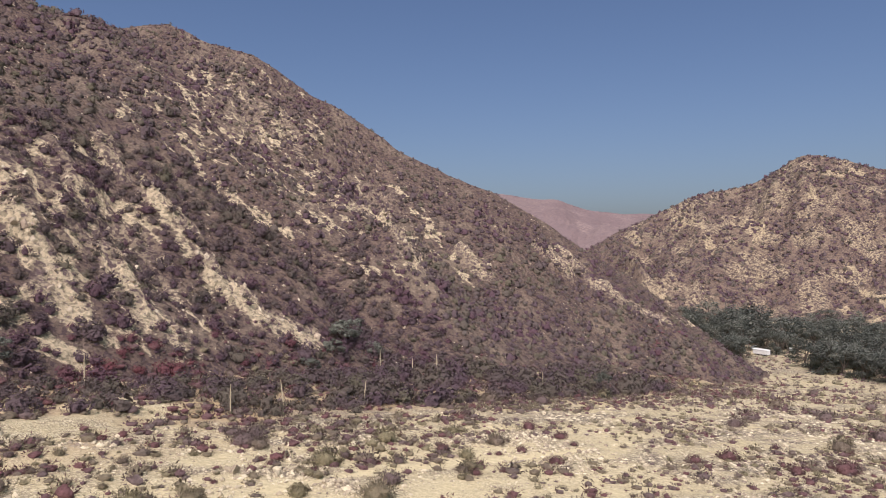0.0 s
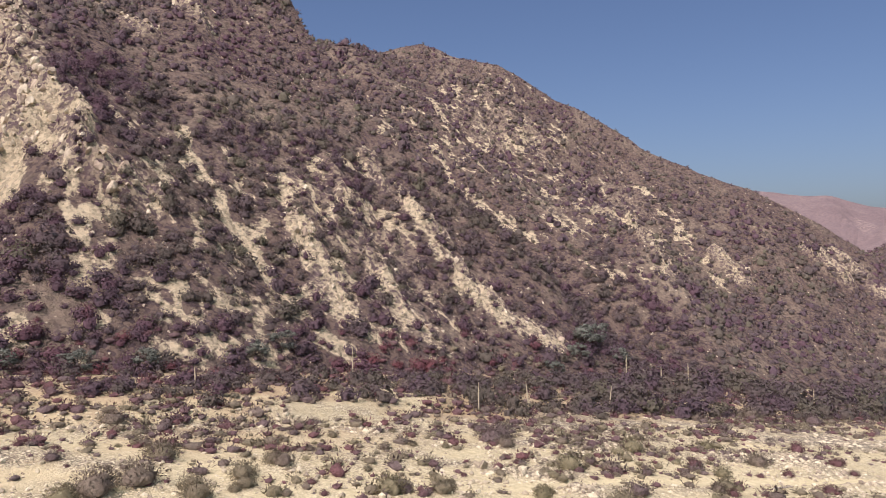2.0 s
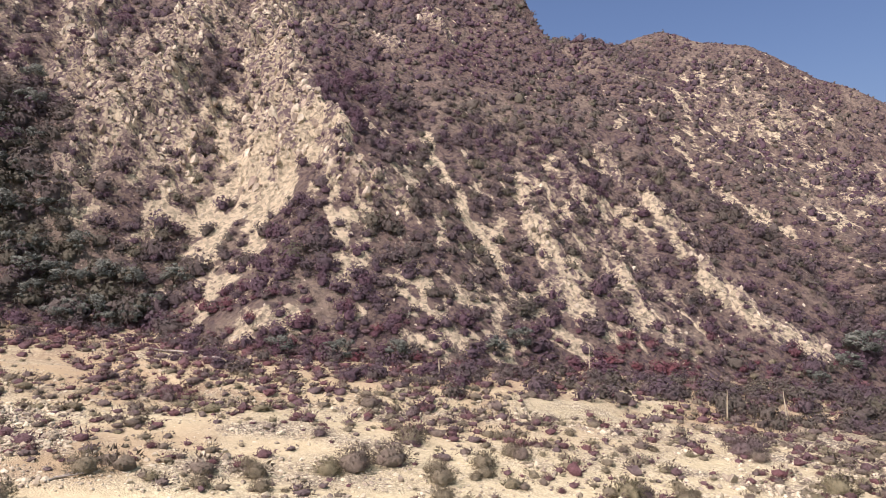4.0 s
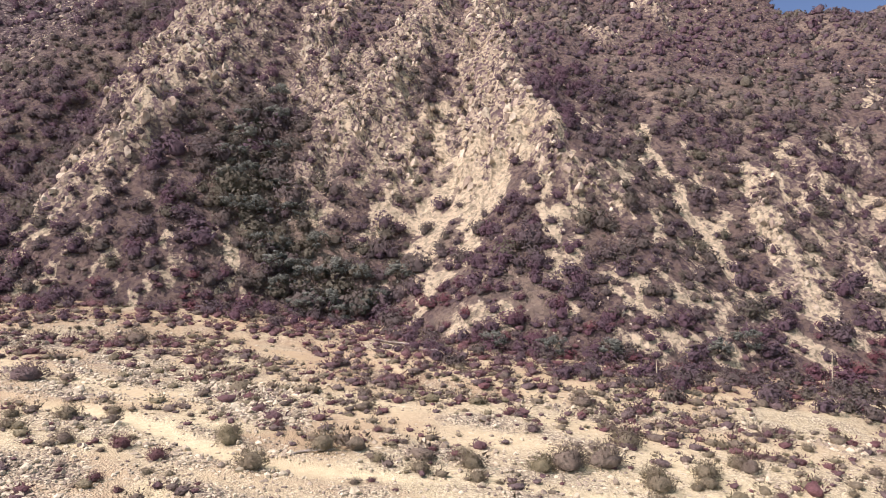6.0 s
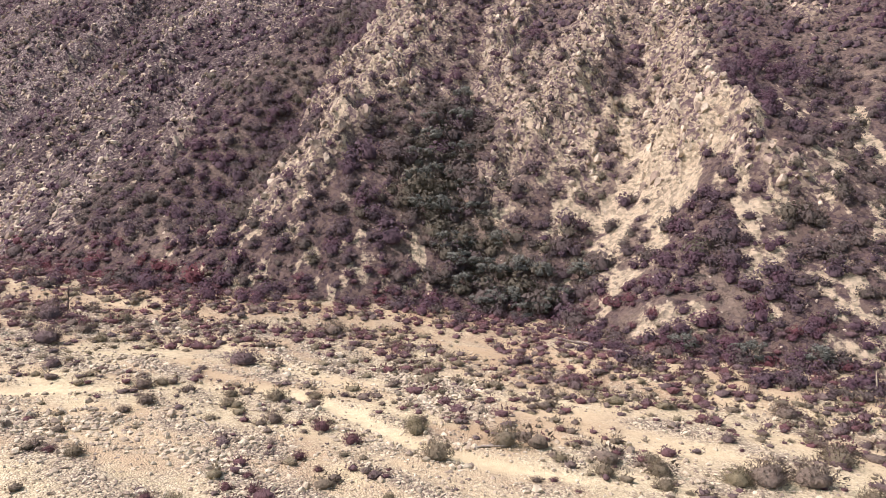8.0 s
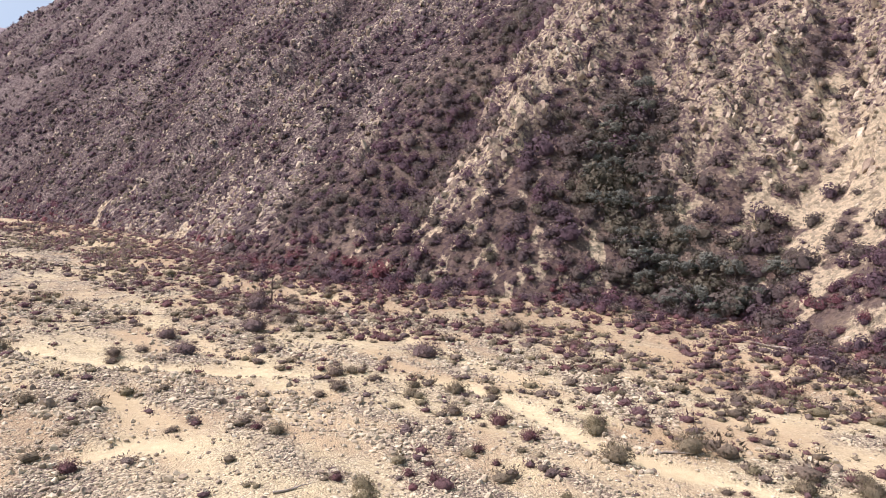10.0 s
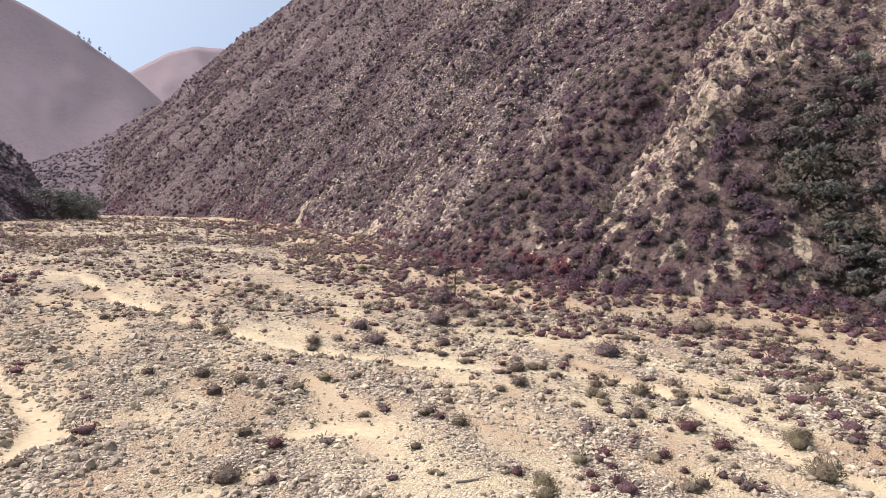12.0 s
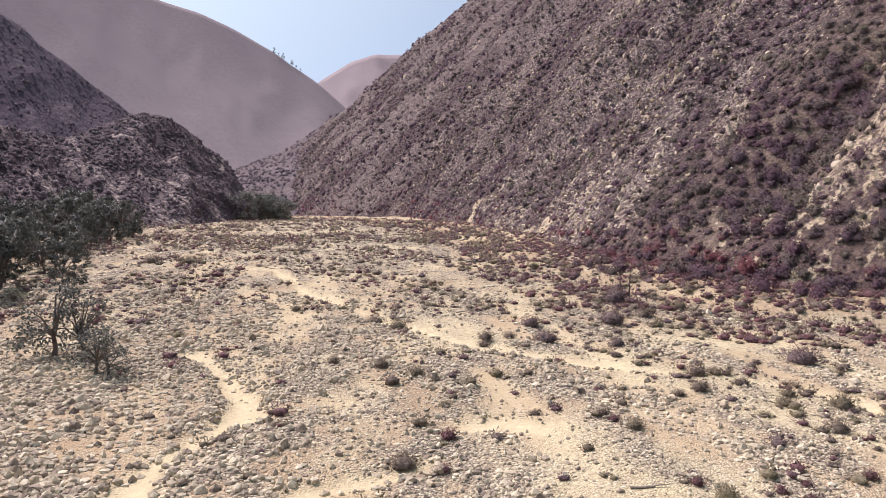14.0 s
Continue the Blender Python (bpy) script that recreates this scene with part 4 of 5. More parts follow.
# ---- shrubs of the wash ----
SHRUB_SPOTS = [  # up the canyon, towards the hill, radius, hue from olive to red-brown
    [(-127.1, 99.4, 2.4, 0), (-123.8, 48.4, 2.4, 0.05), (-121.5, 65.7, 2.4, 0.5), (-99.6, 92.7, 2.4, 0.5), (-88.9, 95.5, 2.4, 0.4), (-49.3, 56.5, 1.55, 0.15), (-36.3, 64.4, 2.12, 0.1), (-34.5, 51.8, 2.34, 0.2), (-33.5, 76.2, 2.4, 0.5), (-32.2, 75.1, 2.4, 0.6), (-29.1, 56.1, 1.17, 0.12), (-20.3, 57.4, 1.21, 0.3), (-19.4, 55.8, 1.49, 0.15), (-16.6, 58.9, 1.42, 0.3), (-15, 56.7, 1.95, 0.1), (-7.1, 63.8, 1.53, 0.35), (-6.3, 64.7, 1.46, 0.2), (-3.6, 58.9, 1.4, 0.25), (0, 52.4, 1.34, 0.15), (0.5, 58.5, 1.34, 0.2)],
    [(3.1, 65.8, 2.09, 0.25), (3.1, 68, 1.88, 0.3), (9, 55.5, 1.65, 0.1), (12.8, 49.7, 1.09, 0.15), (14.1, 52.7, 1.35, 0.15), (15.3, 54.7, 1.19, 0.15), (17, 49.1, 1.27, 0.15), (17.8, 54.5, 0.73, 0.95), (20.5, 49.4, 0.91, 0.1), (25, 49, 1.69, 0.15), (27.5, 43.1, 1.69, 0.2), (31.8, 46.9, 1.24, 0.12), (32.5, 30.1, 0.6, 0.95), (32.6, 47.8, 1.19, 0.05), (32.7, 24.8, 1.08, 0.05), (33.8, 41.1, 1.08, 0.95), (34.4, 25.9, 1.05, 0.05), (34.5, 36.2, 0.72, 0.95), (36, 25.1, 0.69, 0.98), (37.3, 41.7, 1.11, 0.9)],
    [(41.3, 40.5, 1.11, 0.3), (41.8, 11.1, 0.88, 0.98), (42.3, 46.3, 1.1, 0.3), (43.6, 9, 1.32, 0.4), (45.2, 26.3, 1.1, 0.25), (45.3, 44.7, 1.46, 0.2), (47, 40.9, 1.01, 0.2), (47.2, 13, 0.98, 0.95), (47.8, 25.2, 0.7, 0.4), (51.7, 36.3, 1.11, 0.3), (56.4, 41.3, 0.98, 0.2), (61.8, 14.1, 1.1, 0.15), (64.2, 74.6, 2.28, 0.4), (65.8, 11.6, 1.13, 0.3), (67.9, 7.3, 0.84, 0.4), (71.9, 31.2, 1.89, 0.5), (73, 24.2, 1.06, 0.3), (74.3, 24.9, 1.16, 0.3), (74.8, 27.9, 1.11, 0.4), (76.7, 48, 1.3, 0.05)],
    [(154.0, -20.0, 2.2, 0.3), (153.0, -12.9, 2.3, 0.2), (78.8, 43, 2.4, 0.55), (80.5, 32.9, 1.78, 0.5), (81.1, 16.3, 1.55, 0.15), (85.7, 14.4, 1.6, 0.4), (97, 5.5, 1.17, 0.3), (-38.4, 55.2, 1.7, 0.55)],
    [(11.3, 64.5, 1.09, 0.5), (7.1, 57.1, 2.4, 0.35), (4.8, 70.8, 1.17, 0.4), (1.1, 73, 0.9, 0.5), (-3.5, 60.9, 1.62, 0.15), (-5.5, 71.3, 1.07, 0.15), (-9.5, 74.9, 0.87, 0.5), (0.2, 56.5, 1.87, 0.15), (-2.7, 57.9, 0.87, 0.15), (-18.2, 70.7, 0.96, 0.4), (-14.6, 62.8, 0.64, 0.2), (-13.6, 74.8, 0.87, 0.2), (-9.6, 56.7, 0.58, 0.9), (-16.6, 57.1, 1.1, 0.5), (-19.2, 77.1, 0.92, 0.5), (-32.9, 80.5, 1.57, 0.5), (-32.9, 72.9, 1.71, 0.4), (-31.5, 66.9, 0.73, 0.75), (-40.8, 67.7, 0.97, 0.6), (-28.2, 54.7, 1.23, 0.1)],
    [(-23.7, 62.1, 0.55, 0.8), (-44.9, 63.2, 1.02, 0.6), (-49.4, 72.2, 2.16, 0.1), (-51.8, 70.6, 0.86, 0.3), (-52.7, 69.2, 1, 0.9), (-54.4, 67.3, 1.27, 0.9), (-61.7, 74.2, 1.57, 0.1), (-54.4, 62.7, 1.5, 0.1), (-47.8, 55.8, 1.22, 0.3), (-48.6, 54.5, 0.84, 0.8), (-63.5, 67.3, 2.1, 0.3), (-59.6, 62.7, 0.7, 0.9), (-63.7, 62.8, 1.03, 0.9), (-75.5, 73, 1.54, 0.9), (-76, 67.3, 1.5, 0.9), (-62.5, 56.1, 1.38, 0.8), (-74.2, 63.2, 0.8, 0.9), (-74.4, 85.7, 1.48, 0.5), (-74.9, 92.5, 1.74, 0.4), (-135.6, 69.8, 1.97, 0.5)],
    [(-242.3, 103.5, 2.6, 0.5), (-176.3, 84.6, 2.6, 0.4), (-160.4, 66.1, 2.6, 0.5), (-120.1, 47, 2.6, 0.3), (-220.4, 78.6, 2.6, 0.5), (-144.7, 49.7, 2.6, 0.5), (-92.6, 41.6, 1.5, 0.9), (-90.7, 49.9, 1.86, 0.9), (-82.5, 50, 1.57, 0.8), (-75.6, 45.1, 0.86, 0.6), (-169.3, 111.2, 2.29, 0.5), (-160.6, 100.5, 2.15, 0.5), (-152.4, 108.4, 2.6, 0.4), (-132.4, 61.6, 1.18, 0.5), (-101.3, 38.9, 2.6, 0.8), (46.5, 25.4, 0.67, 0.8), (57, 39.8, 1.39, 0.3), (52.4, 40.9, 0.87, 0.3), (48.9, 42.9, 0.97, 0.2), (44.4, 48.9, 0.98, 0.2)],
    [(58.2, 52.7, 2.6, 0.6), (28.1, 72.2, 1.28, 0.5), (4.4, 59.3, 2.4, 0.4), (8.1, 77.6, 1.92, 0.45), (32.2, 35.6, 0.49, 0.9), (34.7, 31.7, 0.56, 0.85), (34.1, 29.4, 0.61, 0.9), (93.3, 51.4, 2.6, 0.5), (82.3, 49.5, 1.57, 0.3), (68.2, 37.8, 1.28, 0.5), (87.8, 58.5, 1.73, 0.2)],
]


def bushy_shrub(seed, leaves, leaf, twigs, core=1):
    """A rounded, fuzzy shrub: sprays that point up and out over uneven lobes, on stems from the base. Returns foliage and stems."""
    r = np.random.default_rng(seed)
    fv, ff, sv, sf, n, k = [], [], [], [], 0, 0
    lobes = [(r.uniform(0, 6.28), r.uniform(0.1, 1.2), r.uniform(0.75, 1.05)) for q in range(9)]
    heads = [np.array([math.cos(a) * math.cos(e), math.sin(a) * math.cos(e), math.sin(e)]) for a, e, g in lobes]

    def reach(d):
        return 0.62 + max(0.42 * g[2] * max(0.0, float(h @ d)) ** 6 for h, g in zip(heads, lobes))

    iv, jf = ico(core)
    v = np.array([p / np.linalg.norm(p) * reach(p / np.linalg.norm(p)) * (0.6 if core else 0.64) * (1 if core else r.uniform(0.8, 1.2)) for p in iv]) * (1, 1, 0.9)
    v[:, 2] = np.maximum(v[:, 2] + 0.12, 0.0)
    fv.append(v), ff.append(jf)
    n += len(v)
    for i in range(twigs):
        a, e = r.uniform(0, 6.28), r.uniform(0.25, 1.4)
        d = np.array([math.cos(a) * math.cos(e), math.sin(a) * math.cos(e), math.sin(e)])
        tip = d * reach(d) * r.uniform(1.0, 1.2)
        side = np.array([-math.sin(a), math.cos(a), 0]) * 0.02
        foot = np.array([math.cos(a), math.sin(a), 0]) * 0.06
        sv.append(np.array([foot + side, foot - side, foot + (0, 0, 0.04), tip]))
        sf.append(np.array([[0, 1, 3], [1, 2, 3], [2, 0, 3]]) + k)
        k += 4
    for i in range(leaves):
        a, e = r.uniform(0, 6.28), math.asin(r.uniform(-0.05, 1.0))
        d = np.array([math.cos(a) * math.cos(e), math.sin(a) * math.cos(e), math.sin(e)])
        p = d * reach(d) * r.uniform(0.5, 1.0) * (1, 1, 0.92) + (0, 0, 0.1)
        p[2] = max(p[2], 0.03)
        g = leaf * r.uniform(0.6, 1.4)
        way = d + (0, 0, 0.3) + r.normal(0, 0.6, 3)
        way /= np.linalg.norm(way)
        w = np.cross(way, r.normal(0, 1, 3))
        w /= np.linalg.norm(w)
        fv.append(np.array([p - w * g * 0.36, p + w * g * 0.36, p + way * g * 1.75]))
        ff.append(np.array([[0, 1, 2]]) + n)
        n += 3
    fv = np.concatenate(fv)
    return (fv, outward(fv, np.concatenate(ff))), (np.concatenate(sv), np.concatenate(sf))


SHRUB_KINDS = []
for k in range(7):
    (fv, ff), (sv, sf) = bushy_shrub(300 + k, 760, 0.062, 10)
    SHRUB_KINDS.append((fv, ff, sv, sf))
HUES = [0.05, 0.2, 0.38, 0.55, 0.92]
WORDS = ["olive-green leafy shrub growing out of pale gravel", "grey-green bushy shrub standing in the dry wash",
         "dull brownish shrub with bare twigs in gravel", "purplish-brown dry shrub on the stony wash",
         "low rust-red dried shrub among pale cobbles"]
SHRUB_MESH = {}
for k, (fv, ff, sv, sf) in enumerate(SHRUB_KINDS):
    stems = mesh_from("branchwork", sv, sf, [BARK])
    for h, hue in enumerate(HUES):
        tone = np.clip(hue + 0.1 * (fbm(fv[:, 0] * 2 + k, fv[:, 1] * 2 + fv[:, 2], 2, k * 9 + h) - 0.5), 0, 1)
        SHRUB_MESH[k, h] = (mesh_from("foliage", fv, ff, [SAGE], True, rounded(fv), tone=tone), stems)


def shrub(u, v, radius, hue, tall, kind, spin):
    h = int(np.argmin([abs(hue - q) for q in HUES]))
    leaf, stem = SHRUB_MESH[kind, h]
    x, y, z = place(u, v, float(wash_z(np.array(u), np.array(v))) - 0.04)
    ob = new("shrub")
    ob.matrix_basis = Matrix.LocRotScale((x, y, z), Euler((0, 0, spin)), (radius, radius, radius * tall))
    part("foliage", leaf, ob)
    part("branchwork", stem, ob)
    tagged(ob, WORDS[h], "shrub", "shrubs of the wash")
    return ob


taken = []
for row in SHRUB_SPOTS:
    for u, v, rad, hue in row:
        taken.append((u, v, rad))
        shrub(u, v, rad, hue, rng.uniform(0.8, 1.15), int(rng.integers(7)), rng.uniform(0, 6.28))

# smaller ones between them, on the near stretch
while len(taken) < 340:
    u, v = rng.uniform(-60, 80), rng.uniform(2, 78)
    if v > toe(u) - 14 or math.hypot(u, v) < 40 or float(sand(np.array(u), np.array(v))) > 0.6:
        continue
    if v < 34 and rng.uniform() < 0.6:
        continue
    rad = rng.uniform(0.35, 0.8)
    if any((u - a) ** 2 + (v - b) ** 2 < (0.7 * (rad + r)) ** 2 for a, b, r in taken):
        continue
    hue = float(np.clip(rng.choice([0.05, 0.2, 0.2, 0.38, 0.55, 0.92, 0.92]), 0, 1))
    taken.append((u, v, rad))
    shrub(u, v, rad, hue, rng.uniform(0.6, 0.95), int(rng.integers(7)), rng.uniform(0, 6.28))

MID_KINDS = []
for k in range(6):
    (fv, ff), (sv, sf) = bushy_shrub(340 + k, 40, 0.14, 2, 0)
    MID_KINDS.append((fv, ff))
LOW_KINDS = []
for k in range(6):
    (fv, ff), (sv, sf) = bushy_shrub(350 + k, 9, 0.3, 1, 0)
    LOW_KINDS.append((fv, ff))


def scatter(name, label, u, v, size, tall, tone, kinds, mat, category, sink=0.05, height=wash_z):
    p = place(u, v, height(u, v))
    p[:, 2] -= sink * size
    n = len(u)
    pick, spin, leafy = rng.integers(0, len(kinds), n), rng.uniform(0, 6.28, n), mat in (BRUSH, SAGE)
    pv, pf, out = joined(kinds, pick, p, size, spin, tall, tone=tone)
    ob = new(name, mesh_from(name, pv, pf, [mat], leafy, spread_normals(kinds, pick, spin) if leafy else None, **out))
    tagged(ob, label, category, kind="stuff")


def ground_z(u, v):
    return np.where(v > toe(u), np.maximum(hill_z(u, v), np.where(v < toe(u) + 14, wash_z(u, v), -1e3)), wash_z(u, v))


# scrub of the open wash, up and down the canyon
us, vs, ss, ts = [], [], [], []
for u0, u1, v0, v1, step, gain in [(-60, 90, 36, 84, 1.8, 0.74), (30, 90, -10, 36, 2.2, 0.36), (90, 240, -45, 84, 1.85, 1.4), (240, 520, -80, 90, 3.2, 0.9),
                                   (-210, -60, 20, 130, 1.6, 0.62), (-420, -210, 20, 240, 3.0, 0.8), (70, 140, -40, 10, 3.5, 0.25)]:
    u, v = jitter(u0, u1, v0, v1, step)
    clump = fbm(u / 16, v / 9, 3, 95)
    keep = (v < toe(u) - 10) & (rng.uniform(0, 1, u.size) < gain * smooth(clump, 0.3, 0.62) * 1.5) & (sand(u, v) < 0.7) & (np.hypot(u, v) > 38)
    u, v = u[keep], v[keep]
    us.append(u), vs.append(v)
    grow = 1 + 0.45 * smooth(np.hypot(u, v), 120, 300)
    ss.append(rng.gamma(5, 0.13, u.size).clip(0.2, 1.5) * grow * (1 + 0.28 * smooth(v, 45, 55) * smooth(u, -70, -50)) * (0.75 + 0.6 * fbm(u / 7, v / 7, 2, 118)))
    red = np.where(u < -40, 0.3, 0.28)
    ts.append(np.where(rng.uniform(0, 1, u.size) < red, rng.uniform(0.75, 1.0, u.size), rng.uniform(0.05, 0.6, u.size)))
u, v, s, t = (np.concatenate(q) for q in (us, vs, ss, ts))
near = np.hypot(u, v) < 150
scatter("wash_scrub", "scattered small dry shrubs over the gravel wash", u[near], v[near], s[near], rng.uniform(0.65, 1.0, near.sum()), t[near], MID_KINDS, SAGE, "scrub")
far = ~near
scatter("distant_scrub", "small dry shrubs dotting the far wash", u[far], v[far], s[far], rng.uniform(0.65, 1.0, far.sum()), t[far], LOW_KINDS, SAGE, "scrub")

# low rust-red buckwheat along the foot of the slope
u, v = jitter(-250, 330, 40, 190, 1.35)
w = v - toe(u)
edge = -21 - 9 * smooth(-u, 15, 40) - 14 * smooth(u, 20, 70) * (1 - smooth(u, 100, 150)) + 16 * (fbm(u / 14, v / 14, 3, 97) - 0.5)
band = smooth(w, edge - 10, edge + 6) * (1 - smooth(w, 2, 12))
keep = rng.uniform(0, 1, u.size) < band * np.maximum(smooth(fbm(u / 6, v / 5, 3, 98), 0.33, 0.5), smooth(w, -14, -7)) * 0.85
keep &= (np.hypot(u, v) < 190) | (rng.uniform(0, 1, u.size) < 0.45)
keep &= rng.uniform(0, 1, u.size) > 0.45 * smooth(u, 45, 80) * smooth(-w, 4, 12)
keep &= (slides(u, v) < 0.4) & (sand(u, v) < 0.6)
u, v = u[keep], v[keep]
t = np.where(rng.uniform(0, 1, u.size) < 0.55 + 0.15 * smooth(u, 10, 30) - 0.2 * smooth(-u, 20, 80), rng.uniform(0.72, 1.0, u.size), rng.uniform(0.15, 0.65, u.size))
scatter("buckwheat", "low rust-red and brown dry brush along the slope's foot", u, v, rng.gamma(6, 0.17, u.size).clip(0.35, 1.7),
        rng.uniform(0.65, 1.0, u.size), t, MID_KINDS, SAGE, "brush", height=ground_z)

# taller grey and olive brush massed along the foot
u, v = jitter(-170, 130, 55, 160, 2.2)
w = v - toe(u)
wide = 11 * smooth(-u, 15, 45)
band = smooth(w, -13 - wide, -8 - wide) * (1 - smooth(w, 1, 5)) * np.interp(u, [-170, -120, -60, 30, 60, 130], [0.9, 1.1, 1.0, 0.55, 0.35, 0.4])
keep = rng.uniform(0, 1, u.size) < band * smooth(fbm(u / 10, v / 8, 3, 99), 0.32, 0.5)
keep &= (slides(u, v) < 0.4) & (sand(u, v) < 0.6)
u, v = u[keep], v[keep]
scatter("foot_brush", "tall grey-olive brush massed at the slope's foot", u, v, rng.gamma(8, 0.17, u.size).clip(0.6, 2.6) * (1 + 0.4 * smooth(-u, 40, 80)),
        rng.uniform(0.75, 1.1, u.size), rng.uniform(0.0, 0.6, u.size) + 0.2 * smooth(u, -50, 20), NEAR_BRUSH, BRUSH, "brush", height=ground_z)

# ---- stones ----
def half_buried(v, f):
    """Drops the faces that lie in the ground."""
    f = f[v[f][:, :, 2].mean(1) > -0.12]
    used = np.unique(f)
    back = np.zeros(len(v), int)
    back[used] = np.arange(len(used))
    return v[used], back[f]


COBBLE = [half_buried(*stone_shape(500 + k, 0, 0.75)) for k in range(10)]
CRAG = [half_buried(*stone_shape(540 + k, 0, 0.9, 0.35)) for k in range(8)]
u, v = jitter(-75, 112, -38, 84, 0.42)
p_ = bars(u, v) + 0.16 * (1 - sand(u, v))
keep = (rng.uniform(0, 1, u.size) < (0.75 + 0.75 * smooth(u, 15, 35) * (1 - smooth(np.hypot(u, v), 70, 95))) * p_) & (v < toe(u) - 3) & (np.hypot(u, v) > 37) & (rng.uniform(40, 140, u.size) > np.hypot(u, v) - 30) & (np.hypot(u, v) < 125)
u, v = u[keep], v[keep]
s = 0.09 + rng.gamma(2.2, 0.055, u.size) * (0.7 + 1.0 * smooth(fbm(u / 13, v / 6, 2, 109), 0.45, 0.7) + 0.6 * smooth(12 - v, 0, 14))
s = s * np.where(rng.uniform(0, 1, u.size) < 0.55, 0.75, 1.15)
scatter("cobbles", "pale rounded cobbles and rubble strewn over the wash", u, v, s.clip(0.07, 0.45), rng.uniform(0.9, 1.5, u.size), s, COBBLE, STONE, "cobbles", sink=0.08)
# the larger ones, heaped along the bars
u, v = jitter(-60, 120, -38, 66, 1.1)
d_ = np.hypot(u, v)
keep = (rng.uniform(0, 1, u.size) < smooth(bars(u, v), 0.35, 0.9) * (0.2 + 0.8 * smooth(20 - v, 0, 20) + 0.3 * smooth(fbm(u / 13, v / 6, 2, 109), 0.5, 0.7)))
keep &= (d_ > 38) & (d_ < 130) & (v < toe(u) - 14)
u, v = u[keep], v[keep]
RUBBLE = [half_buried(*stone_shape(520 + k, 1, 0.8, 0.35)) for k in range(10)]
scatter("stone_bars", "larger grey and cream stones heaped along the gravel bars", u, v, (0.2 + rng.gamma(1.6, 0.1, u.size)).clip(0.2, 0.75),
        rng.uniform(0.8, 1.3, u.size), u * 0, RUBBLE, STONE, "stones", sink=-0.05)
u, v = jitter(-260, 460, -70, 130, 1.9)
keep = (np.hypot(u, v) > 100) & (v < toe(u) - 4) & (rng.uniform(0, 1, u.size) < 0.5 * bars(u, v))
u, v = u[keep], v[keep]
u2, v2 = jitter(95, 235, -50, 70, 1.05)
keep = (v2 < toe(u2) - 8) & (np.hypot(u2, v2) > 100) & (rng.uniform(0, 1, u2.size) < 0.55 * bars(u2, v2))
u, v = np.concatenate([u, u2[keep]]), np.concatenate([v, v2[keep]])
u2, v2 = jitter(-170, -60, 25, 110, 1.0)
keep = (v2 < toe(u2) - 20) & (rng.uniform(0, 1, u2.size) < 0.12 + 0.6 * bars(u2, v2))
u, v = np.concatenate([u, u2[keep]]), np.concatenate([v, v2[keep]])
scatter("wash_rubble", "pale rubble on the farther wash", u, v, rng.uniform(0.15, 0.5, u.size) * (1 + np.hypot(u, v) / 500), rng.uniform(0.7, 1.1, u.size),
        u * 0, COBBLE, STONE, "rubble", sink=0.15)
# broken rock on the slopes
u, v = jitter(-330, 420, 70, 330, 1.35)
w = v - toe(u)
cover = 0.75 * rock(u, v) + 0.9 * slides(u, v) + 0.4 * opening(u, v) + 0.75 * smooth(u, 125, 160) * smooth(fbm(u / 11, v / 38, 4, 113), 0.42, 0.56) + 0.10 * smooth(fbm(u / 6, v / 8, 2, 111), 0.48, 0.62) * (1 - 0.8 * thicket(u, v)) + 0.22 * smooth(fbm(u / 15, v / 20, 3, 115), 0.5, 0.6)
keep = (w > 1) & (rng.uniform(0, 1, u.size) < cover * np.where(np.hypot(u, v) > 260, 0.6, 1.0)) & (hill_z(u, v) < 0.39 * np.hypot(u, v) + 24)
u, v = u[keep], v[keep]
s = (0.2 + rng.gamma(2.0, 0.2, u.size)).clip(0.2, 1.3) * (0.55 + 0.4 * rock(u, v) + 0.45 * smooth(u, 125, 160))
SLOPE_ROCK = rock_material("slope_rock", [(0.0, (0.21, 0.16, 0.13)), (0.4, (0.42, 0.335, 0.24)), (0.8, (0.64, 0.55, 0.39)), (1.0, (0.80, 0.72, 0.53))], 1.5, 0.35)
scatter("slope_rocks", "broken tan rock and boulders on the steep slope", u, v, s, rng.uniform(0.7, 1.5, u.size), u * 0, CRAG, SLOPE_ROCK, "rocks", sink=0.3, height=hill_z)

# crags that stand out of the buttresses
CRAGS = [stone_shape(580 + k, 1, 1.0, 0.6) for k in range(10)]
u, v = jitter(-20, 140, 95, 225, 1.9)
u2, v2 = jitter(140, 330, 72, 230, 3.4)
u, v = np.concatenate([u, u2]), np.concatenate([v, v2])
keep = (rng.uniform(0, 1, u.size) < 0.8 * smooth(rock(u, v), 0.3, 0.75)) & (hill_z(u, v) < 0.39 * np.hypot(u, v) + 22)
u, v = u[keep], v[keep]
scatter("crags", "jagged tan crags standing out of the slope", u, v, (0.4 + rng.gamma(1.8, 0.28, u.size)).clip(0.4, 1.35), rng.uniform(0.9, 1.6, u.size), u * 0, CRAGS, SLOPE_ROCK,
        "crags", sink=0.5, height=hill_z)

